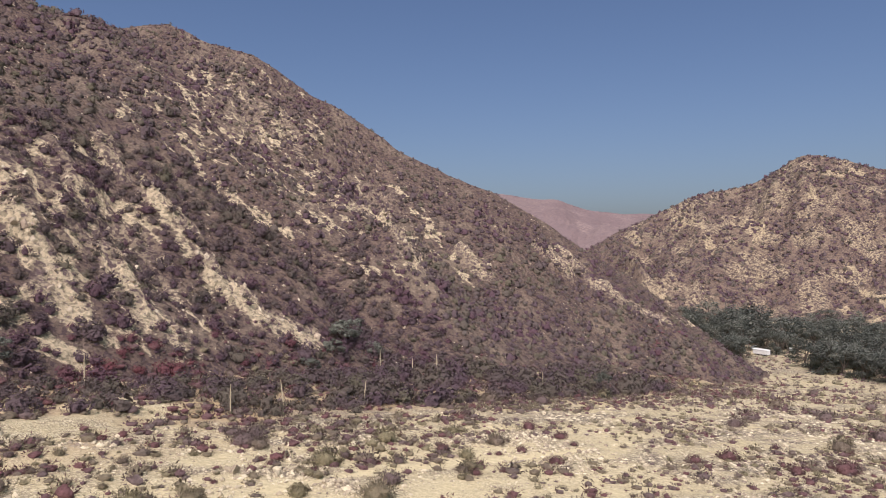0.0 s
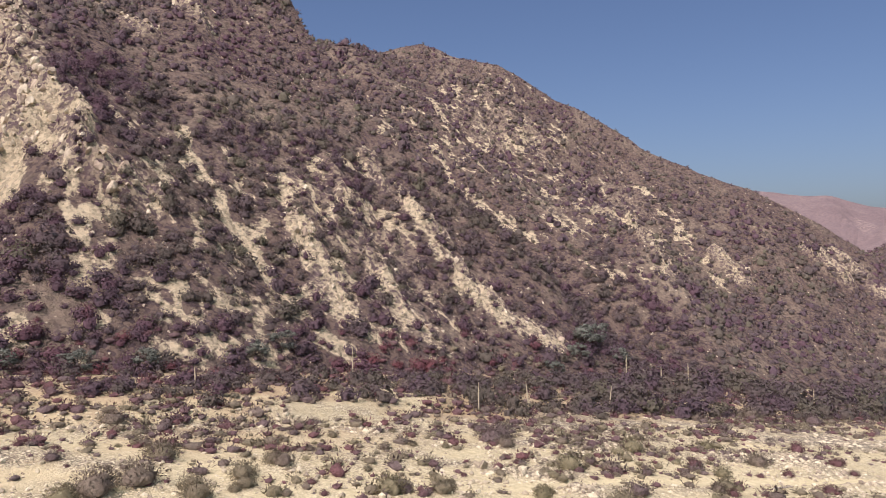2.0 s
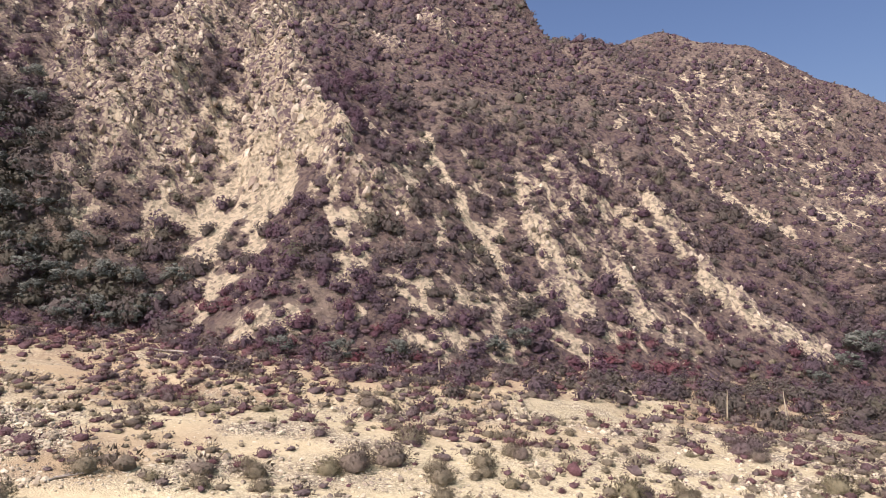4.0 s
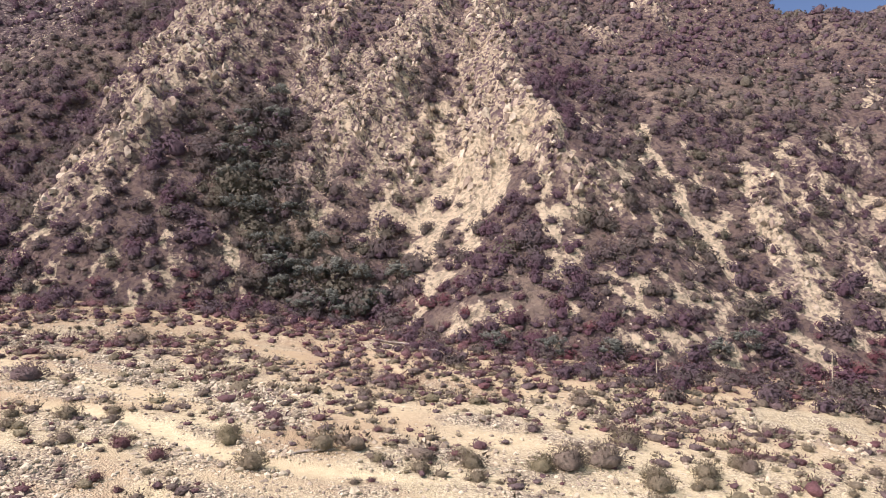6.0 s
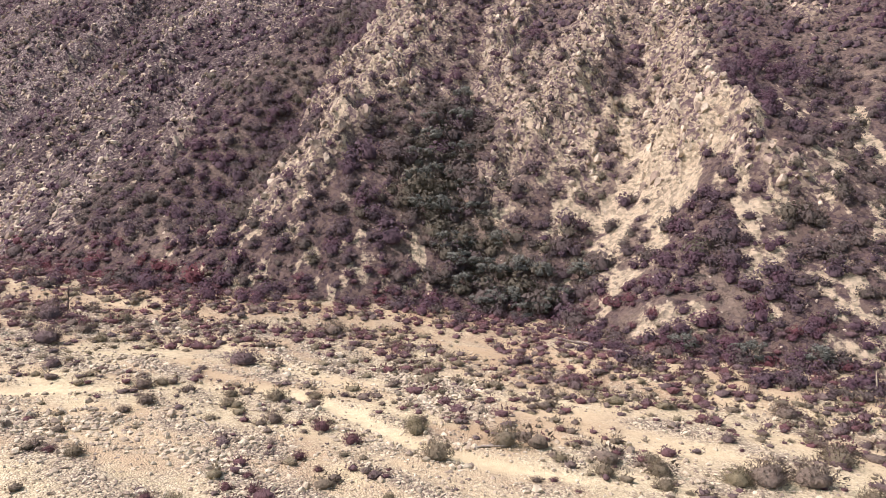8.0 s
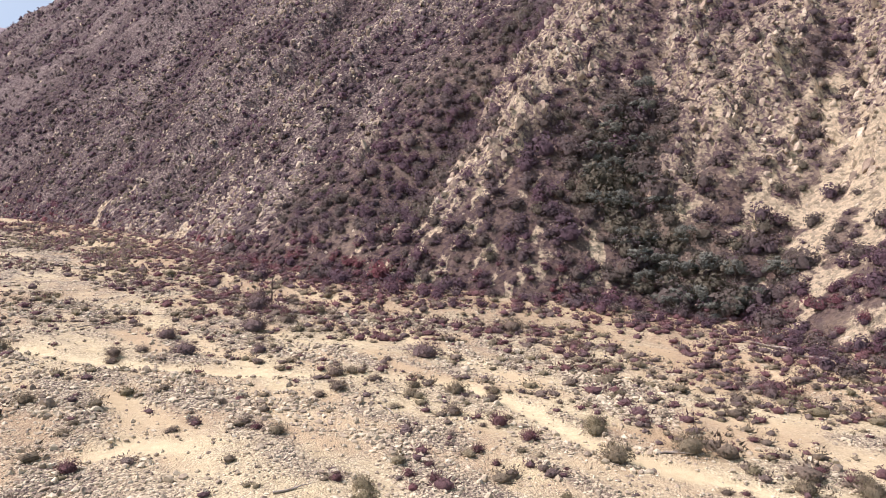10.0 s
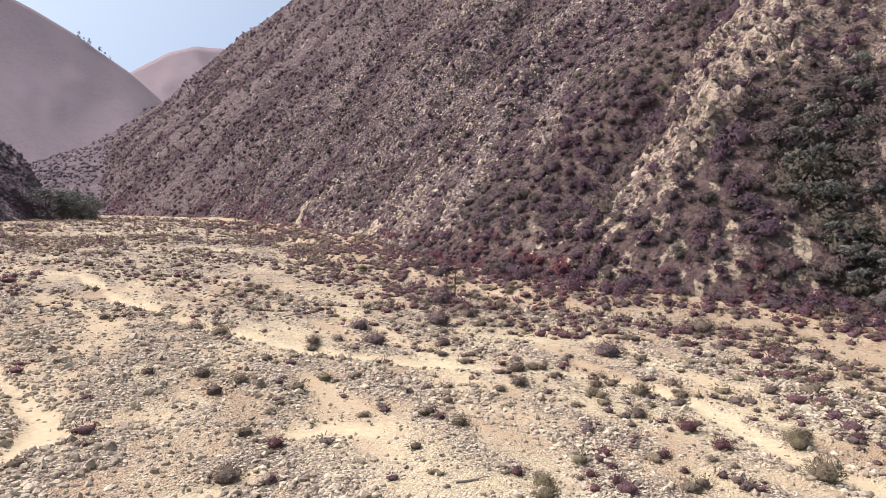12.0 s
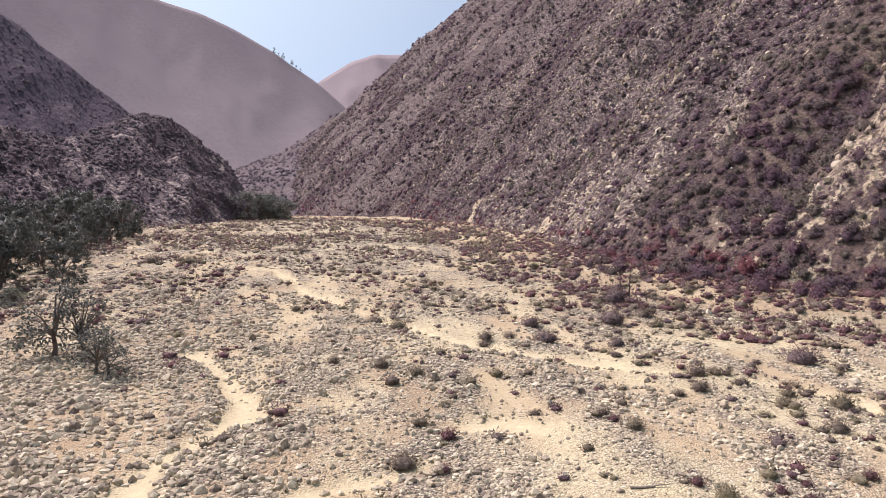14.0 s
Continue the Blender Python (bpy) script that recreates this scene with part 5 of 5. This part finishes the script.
BOULDERS = [mesh_from("boulder", *stone_shape(560 + k, 1, 0.68), [STONE], False) for k in range(7)]
count = 0
while count < 280:
    u, v = rng.uniform(-45, 100), rng.uniform(-30, 66)
    if math.hypot(u, v) < 39 or math.hypot(u, v) > 100 or v > toe(u) - 18 or float(sand(np.array(u), np.array(v))) > 0.4:
        continue
    if float(bars(np.array(u), np.array(v))) < rng.uniform(0.2, 0.9):
        continue
    s = min(0.62, 0.24 + rng.gamma(1.4, 0.09))
    x, y, z = place(u, v, float(wash_z(np.array(u), np.array(v))) + 0.12 * s)
    ob = new("boulder", BOULDERS[int(rng.integers(7))])
    ob.matrix_basis = Matrix.LocRotScale((x, y, z), Euler((rng.uniform(-0.2, 0.2), rng.uniform(-0.2, 0.2), rng.uniform(0, 6.28))), (s, s, s))
    tagged(ob, "pale grey water-worn boulder lying in the wash", "boulder", "boulders of the wash")
    count += 1


# ---- trees ----
def tube(path, radii, sides=6):
    """A tapered tube along points."""
    vs, fs = [], []
    path = [np.array(p, float) for p in path]
    for i, p in enumerate(path):
        d = path[min(i + 1, len(path) - 1)] - path[max(i - 1, 0)]
        d /= np.linalg.norm(d)
        a = np.cross(d, (0.3, 0.9, 0.1))
        a /= np.linalg.norm(a)
        b = np.cross(d, a)
        for k in range(sides):
            q = 2 * math.pi * k / sides
            vs.append(p + radii[i] * (a * math.cos(q) + b * math.sin(q)))
    for i in range(len(path) - 1):
        for k in range(sides):
            j = (k + 1) % sides
            fs.append([i * sides + k, i * sides + j, (i + 1) * sides + j, (i + 1) * sides + k])
    return np.array(vs), np.array(fs)


def tree_shapes(seed, limbs, clumps, leaves, leaf, wide, low):
    """A tree about 1 high: trunk, limbs, and a crown of leaf sprays in uneven clumps."""
    r = np.random.default_rng(seed)
    fork = r.uniform(0.18, 0.3)
    bend = r.normal(0, 0.03, (3, 2))
    trunk = [(0, 0, -0.02), (*bend[0], fork * 0.5), (*bend[1], fork), (*bend[2] * 1.5, 0.75)]
    stem = tube(trunk, [0.032, 0.026, 0.021, 0.005])
    arms = []
    ends = [np.array([0, 0, 0.8])]
    for k in range(limbs):
        a = 6.28 * k / limbs + r.uniform(-0.5, 0.5)
        reach, rise = r.uniform(0.5, 1.0) * wide, r.uniform(low, 0.8)
        end = np.array([math.cos(a) * reach, math.sin(a) * reach, rise])
        start = np.array([*bend[1], fork * r.uniform(0.8, 1.4)])
        mid = 0.5 * (start + end) + (0, 0, 0.06)
        arms.append(tube([start, mid, end], [0.014, 0.009, 0.003], 5))
        ends.append(end)
    cv, cf, cn, m = [], [], [], 0
    for k in range(clumps):
        c = ends[k % len(ends)] + r.normal(0, 0.07, 3) * (1, 1, 0.9)
        rad = r.uniform(0.07, 0.17)
        for q in range(leaves):
            o = r.normal(0, 1, 3)
            o /= np.linalg.norm(o)
            p = c + o * rad * r.uniform(0.55, 1.1) * (1, 1, 0.8)
            d = np.cross(o + r.normal(0, 0.6, 3), r.normal(0, 1, 3))
            d /= np.linalg.norm(d)
            w = np.cross(d, o + r.normal(0, 0.4, 3))
            w /= np.linalg.norm(w)
            g = leaf * r.uniform(0.7, 1.3)
            cv.append(np.array([p - d * g, p + w * g * 0.6, p + d * g, p - w * g * 0.6]))
            cf.append(np.array([[0, 1, 2, 3]]) + m)
            dome = p - (0, 0, 0.4)
            way = o * 0.7 + dome / np.linalg.norm(dome) * 0.6 + r.normal(0, 0.2, 3)
            cn += [way / np.linalg.norm(way)] * 4
            m += 4
    cv, cn = np.concatenate(cv), np.array(cn)
    cf = np.concatenate(cf)
    back = (np.cross(cv[cf[:, 1]] - cv[cf[:, 0]], cv[cf[:, 2]] - cv[cf[:, 0]]) * cn[cf[:, 0]]).sum(1) < 0
    cf[back] = cf[back][:, ::-1]
    return stem, arms, cv, cf, cn


def tree_kind(seed, limbs, clumps, leaves, leaf, wide, low, tone):
    stem, arms, cv, cf, cn = tree_shapes(seed, limbs, clumps, leaves, leaf, wide, low)
    t = np.clip(tone + np.random.default_rng(seed).normal(0, 0.15, len(cv) // 4).repeat(4), 0, 1)
    return mesh_from("trunk", *stem, [BARK], True), [mesh_from("limb", *a, [BARK], True) for a in arms], mesh_from("crown", cv, cf, [GREEN], True, cn, tone=t)


def tree(kind, u, v, height, label, group, name="tree", wide=1.0, z=None):
    trunk, arms, crown = kind
    x, y, g = place(u, v, float(ground_z(np.array(float(u)), np.array(float(v)))) if z is None else z)
    ob = new(name)
    ob.matrix_basis = Matrix.LocRotScale((x, y, g - 0.05), Euler((0, 0, rng.uniform(0, 6.28))), (height * wide, height * wide, height))
    part("trunk", trunk, ob)
    part("crown", crown, ob)
    for a in arms:
        part("limb", a, ob)
    tagged(ob, label, name.replace("_", " "), group)
    return ob


BIG = [tree_kind(600 + k, 6, 36, 42, 0.022, 0.26 + 0.04 * (k % 4), 0.08, 0.22 + 0.4 * (k % 3) / 2) for k in range(6)]
OAK = [tree_kind(620 + k, 7, 32, 60, 0.027, 0.50, 0.16, 0.05 + 0.15 * k) for k in range(3)]
SCRUB = [tree_kind(660 + k, 8, 34, 52, 0.034, 0.50, 0.15, 0.78 + 0.11 * k) for k in range(3)]
THIN = [tree_kind(640 + k, 13, 46, 22, 0.02, 0.32, 0.08, 0.3) for k in range(2)]
# the grove down the valley
made = 0
while made < 230:
    u = -rng.uniform(345, 820)
    v = -u * rng.uniform(0.26, 0.82)
    if made < 110:
        u = -rng.uniform(385, 500)
        v = -u * rng.uniform(0.24, 0.64)
    if made >= 160:
        u = -rng.uniform(338, 392)
        v = -u * rng.uniform(0.26, 0.56)
    if abs(u + 376) < 9 and abs(v - 188) < 7 or u > -384 and abs(v / u + 0.5) < 0.035 or u > -416 and any(abs(v / u + q) < 0.007 for q in (0.511, 0.458, 0.427, 0.398)):
        continue
    h = 8 + rng.gamma(3.0, 2.3)
    h = min(h, 14) if made >= 160 else h
    tree(BIG[int(rng.integers(6))], u, v, h, "tall dark green tree in the grove down the valley", "trees of the grove", wide=rng.uniform(0.9, 1.7),
         z=float(wash_z(np.array(u), np.array(v))))
    made += 1
# the shaded bank across the wash
for u, v, h in [(112, -43, 9), (123, -38, 8), (128, -39, 11), (138, -36, 8), (134, -46, 13), (146, -44, 11), (158, -50, 12), (170, -46, 9),
                (182, -56, 13), (200, -52, 10), (216, -60, 12), (232, -50, 8), (122, -52, 15), (106, -48, 12), (98, -44, 9), (112, -56, 16), (130, -60, 17), (144, -58, 16), (92, -40, 6), (152, -40, 8), (164, -62, 15), (98, -36, 6), (120, -27, 4), (126, -30, 5), (140, -33, 6), (152, -34, 7), (168, -38, 8), (186, -42, 9), (205, -42, 9), (222, -42, 8), (176, -64, 14), (194, -66, 15), (240, -56, 12), (258, -58, 11), (214, -39, 12), (228, -38, 12), (243, -40, 12), (222, -47, 15), (200, -45, 13), (248, -47, 14), (236, -53, 15), (188, -48, 14), (262, -45, 10)]:
    tree(OAK[int(rng.integers(3))], u, v, h, "dark green oak on the shaded far bank", "oaks of the bank", "oak", wide=0.95)
# where the canyon narrows
for k in range(34):
    u, v = rng.uniform(392, 480), rng.uniform(-14, 20)
    tree(BIG[int(rng.integers(6))], u, v - 0.18 * (u - 440), rng.uniform(8, 19), "grey-green tree where the canyon narrows", "trees of the narrows",
         wide=rng.uniform(1.2, 1.9))
# pines on the skyline of the hazy mountain
X, Y, Z, rk, S = HILLS["hazy"]
top = int(np.argmin(np.abs(S[0] - 1.0)))
for k, (az, h) in enumerate([(127.4, 13), (127.0, 8), (126.5, 15), (125.8, 13), (125.5, 9), (125.1, 8)]):
    i = int(round((az - 112) / 54 * (X.shape[0] - 1)))
    x, y = X[i, top], Y[i, top]
    tree(BIG[k % 6], x * UP[0] + y * UP[1], x * IN[0] + y * IN[1], 0.95 * h, "small dark pine on the mountain skyline", "skyline pines", "pine", wide=0.7, z=Z[i, top] - 0.5)
tree(THIN[0], 74.9, -18.7, 8.2, "thin young cottonwood with sparse grey-green leaves", "saplings", "sapling", wide=1.1)
tree(THIN[1], 76.5, -16.4, 6.5, "thin young cottonwood with sparse grey-green leaves", "saplings", "sapling", wide=1.1)
tree(THIN[1], 68.2, -13.7, 4.8, "small leaning sapling with sparse leaves over cobbles", "saplings", "sapling", wide=1.3)
tree(THIN[0], 66.4, -12.2, 3.6, "small leaning sapling with sparse leaves over cobbles", "saplings", "sapling", wide=1.3)
# scrub oaks in the ravine and on the slope's foot
for u, v, h, k in [(50, 106, 3.4, 0), (53, 108, 4.2, 1), (56, 107, 3.6, 2), (58, 110, 4.4, 0), (48, 109, 3.8, 2), (54, 113, 4.4, 1), (61, 111, 3.6, 0), (50, 114, 3.8, 1),
                   (46, 112, 3.4, 0), (44, 116, 4.2, 2), (60, 116, 4.0, 1), (65, 113, 3.4, 2), (66, 119, 3.8, 0), (71, 122, 3.4, 1), (75, 128, 4.2, 0), (79, 135, 4.8, 2),
                   (82, 143, 4.2, 1), (70, 116, 3.0, 0), (-76, 128, 5.0, 2), (-80, 131, 4.6, 0), (-84, 127, 3.6, 1), (-72, 124, 3.4, 2), (14, 97, 3.2, 0), (6, 99, 3.0, 1),
                   (80, 120, 4.6, 0), (78, 116, 4.2, 1), (75, 112, 3.8, 2), (72, 115, 4.6, 1), (68, 110, 4.0, 0), (64, 109, 4.2, 2), (62, 107, 3.6, 1), (57, 104, 3.4, 0), (81, 126, 4.4, 2), (76, 120, 4.4, 1), (83, 130, 4.0, 0), (-8, 104, 3.0, 2), (-12, 107, 3.2, 0), (22, 96, 3.0, 1), (-64, 119, 3.0, 0)]:
    tree(SCRUB[k], u, v, h, "rounded green scrub oak in the brush", "scrub oaks", "scrub_oak", wide=1.25)
tree(BIG[1], -127, 99.4, 6.5, "dark narrow young tree at the edge of the wash", "saplings", "sapling", wide=0.8)


# ---- yuccas with dry flower stalks ----
def yucca(u, v, height, lean, bloom):
    x, y, z = place(u, v, float(ground_z(np.array(float(u)), np.array(float(v)))))
    ob = new("yucca")
    ob.matrix_basis = Matrix.LocRotScale((x, y, z - 0.05), Euler((0, 0, rng.uniform(0, 6.28))), None)
    height *= 1.12
    top = np.array([lean * height, 0.02 * height, height])
    pts = [(0, 0, 0), 0.35 * top + (0.02, 0, 0), 0.7 * top, top]
    v_, f_ = tube(pts, [0.11, 0.10, 0.085, 0.03], 6)
    stalk = part("stalk", mesh_from("stalk", v_, f_, [STRAW], True), ob, "pale dry flower stalk")
    vs, fs, n = [], [], 0
    r = np.random.default_rng(int(1000 + 10 * abs(u)))
    for k in range(60):
        q = 0.55 + 0.45 * k / 59
        p = top * q
        a = r.uniform(0, 6.28)
        out = np.array([math.cos(a), math.sin(a), 0.6]) * bloom * (1.25 - q) * r.uniform(0.6, 1.3)
        s = np.array([-math.sin(a), math.cos(a), 0]) * 0.05
        vs.append(np.array([p, p + out + s, p + out * 1.1 + (0, 0, 0.06), p + out - s]))
        fs.append(np.array([[0, 1, 2, 3]]) + n)
        n += 4
    v_, f_ = tube([0.53 * top, 0.78 * top, top], [0.1, 0.075, 0.035], 5)
    vs.append(v_), fs.append(f_ + n)
    part("seed_head", mesh_from("seed_head", np.concatenate(vs), np.concatenate(fs), [STRAW]), stalk)
    vs, fs, n = [], [], 0
    for k in range(70):
        a, e = r.uniform(0, 6.28), r.uniform(0.05, 1.4)
        d = np.array([math.cos(a) * math.cos(e), math.sin(a) * math.cos(e), math.sin(e)]) * r.uniform(0.5, 0.75)
        s = np.array([-math.sin(a), math.cos(a), 0]) * 0.035
        vs.append(np.array([s, 0.6 * d + s, d, 0.6 * d - s, -s]))
        fs.append(np.array([[0, 1, 2, 3], [0, 3, 4, 4]])[:1] + n)
        n += 5
    part("leaves", mesh_from("leaves", np.concatenate(vs), np.concatenate(fs), [BLADE]), ob, "spiky grey-green leaf rosette")
    tagged(ob, "yucca with a tall pale dry flower stalk", "yucca", "yuccas at the slope's foot")


for u, v, h, lean, bloom in [(-36.9, 90.7, 3.7, 0.02, 0.2), (-45.9, 93.1, 3.9, 0.14, 0.1), (-61.2, 96, 3.5, -0.15, 0.12), (-81.3, 121, 4.4, 0.03, 0.3), (-93.9, 118, 4.2, 0.0, 0.35),
                             (-88.1, 119, 3.0, -0.25, 0.15), (-22, 104.5, 4.0, -0.03, 0.2), (-112, 104, 3.4, 0.05, 0.2), (-84.5, 119, 2.4, 0.02, 0.2), (0.3, 91.0, 2.4, 0.03, 0.1)]:
    yucca(u, v, h, lean, bloom)


# ---- dead wood ----
def log(u, v, length, turn, thick, label):
    x, y, z = place(u, v, float(wash_z(np.array(float(u)), np.array(float(v)))) + thick * 0.7)
    r = np.random.default_rng(int(100 * abs(u) + 7))
    pts = [(length * (k / 4 - 0.5), r.normal(0, 0.03) * length, abs(r.normal(0, 0.02)) * length) for k in range(5)]
    v_, f_ = tube(pts, [thick, thick * 0.9, thick * 0.75, thick * 0.5, thick * 0.2], 7)
    ob = new("log", mesh_from("log", v_, f_, [DEAD], True))
    ob.matrix_basis = Matrix.LocRotScale((x, y, z), Euler((0, 0, radians(turn))), None)
    b_, g_ = tube([pts[2], (pts[2][0] + 0.2 * length, 0.16 * length, 0.1 * length)], [thick * 0.5, thick * 0.1], 5)
    part("branch", mesh_from("branch", b_, g_, [DEAD], True), ob)
    tagged(ob, label, "log", "driftwood")


LOGS = [(25.2, 48.2, 2.6, 75, 0.09), (25.8, 48.0, 2.8, 100, 0.08), (86, -13, 7.0, 30, 0.16), (90, 27.6, 4.5, 160, 0.10), (45, 36.5, 3.6, 20, 0.08), (84, -9, 4.0, 10, 0.12),
        (92, -16, 4.5, 60, 0.10), (-58, 58, 3.0, 40, 0.12), (36, 22, 2.4, 120, 0.08)]
for u, v, length, turn, thick in LOGS:
    log(u, v, length, turn, thick, "weathered pale driftwood log lying on cobbles")
for u, v, length, turn in [(36, 103, 8, 200), (31, 101, 6, 215)]:
    log(u, v - 12, length, turn, 0.16, "fallen bleached tree trunk in red brush")


def snag(u, v, height):
    """A bare dead tree with forked grey branches."""
    x, y, z = place(u, v, float(wash_z(np.array(float(u)), np.array(float(v)))))
    ob = new("dead_tree")
    ob.matrix_basis = Matrix.LocRotScale((x, y, z - 0.05), Euler((0, 0, 1.0)), None)
    r = np.random.default_rng(77)
    v_, f_ = tube([(0, 0, 0), (0.05, 0, 0.4 * height), (0.15, 0.1, height)], [0.13, 0.09, 0.02], 7)
    part("trunk", mesh_from("trunk", v_, f_, [BARK], True), ob)
    for k in range(12):
        a, s = r.uniform(0, 6.28), r.uniform(0.25, 0.75)
        p = np.array([0.1 * s, 0.05 * s, s * height])
        q = p + np.array([math.cos(a), math.sin(a), 0.9]) * r.uniform(0.2, 0.45) * height * (1.1 - s)
        v_, f_ = tube([p, 0.5 * (p + q) + (0, 0, 0.1), q], [0.05, 0.03, 0.008], 5)
        part("branch", mesh_from("branch", v_, f_, [BARK], True), ob)
    tagged(ob, "bare dead grey tree at the edge of the wash", "tree")


snag(99.2, 57.2, 4.2)


# ---- white trailer and cars among the trees down the valley ----
def box(x0, x1, y0, y1, z0, z1, taper=0.0):
    v = np.array([[x0, y0, z0], [x1, y0, z0], [x1, y1, z0], [x0, y1, z0], [x0 + taper, y0 + taper, z1], [x1 - taper, y0 + taper, z1],
                  [x1 - taper, y1 - taper, z1], [x0 + taper, y1 - taper, z1]])
    f = np.array([[0, 3, 2, 1], [4, 5, 6, 7], [0, 1, 5, 4], [1, 2, 6, 5], [2, 3, 7, 6], [3, 0, 4, 7]])
    return v, f


def wheel_mesh():
    v, f = tube([(0, -0.11, 0), (0, 0.11, 0)], [0.34, 0.34], 14)
    v = np.concatenate([v, [[0, -0.11, 0], [0, 0.11, 0]]])
    n = 14
    caps = [[k, (k + 1) % n, 28, 28] for k in range(n)] + [[n + k, n + (k + 1) % n, 29, 29] for k in range(n)]
    me = bpy.data.meshes.new("wheel")
    me.from_pydata([tuple(p) for p in v], [], [tuple(q) for q in f.tolist()] + [tuple(q[:3]) for q in caps])
    me.materials.append(DARK)
    return me


WHEEL = wheel_mesh()


def trailer(u, v, turn):
    x, y, z = place(u, v, float(wash_z(np.array(float(u)), np.array(float(v)))))
    ob = new("trailer")
    ob.matrix_basis = Matrix.LocRotScale((x, y, z), Euler((0, 0, radians(turn))), None)
    part("body", mesh_from("body", *box(-4.5, 4.5, -1.3, 1.3, 0.6, 3.0), [PAINT]), ob)
    part("roof", mesh_from("roof", *box(-4.7, 4.7, -1.45, 1.45, 3.0, 3.5, 0.7), [PAINT]), ob)
    for k in (-3, -0.5, 3):
        part("window", mesh_from("window", *box(k - 0.6, k + 0.6, -1.33, -1.29, 1.5, 2.3), [DARK]), ob)
    part("door", mesh_from("door", *box(0.9, 1.7, -1.34, -1.29, 0.7, 2.6), [DEAD]), ob)
    for k in (-1.2, 1.2):
        for q in (-1.2, 1.2):
            part("wheel", WHEEL, ob, m=pose(k, q, 0.34))
    tagged(ob, "white trailer parked under the trees", "trailer")


def van(u, v, turn):
    x, y, z = place(u, v, float(wash_z(np.array(float(u)), np.array(float(v)))))
    ob = new("van")
    ob.matrix_basis = Matrix.LocRotScale((x, y, z), Euler((0, 0, radians(turn))), None)
    part("body", mesh_from("body", *box(-2.4, 2.4, -0.95, 0.95, 0.35, 1.15, 0.06), [PAINT]), ob)
    part("cabin", mesh_from("cabin", *box(-2.2, 1.3, -0.88, 0.88, 1.15, 1.95, 0.18), [PAINT]), ob)
    part("windscreen", mesh_from("windscreen", *box(-1.9, 1.15, -0.9, 0.9, 1.25, 1.75, 0.1), [DARK]), ob)
    for k in (-1.5, 1.5):
        for q in (-0.85, 0.85):
            part("wheel", WHEEL, ob, m=pose(k, q, 0.34))
    tagged(ob, "white van parked among the trees", "van", "parked vans")


trailer(-376, 188, 118)
for u, v, a in [(-400, 204, 30), (-406, 186, 60), (-419, 179, 100), (-421, 167.5, 20)]:
    van(u, v, a)
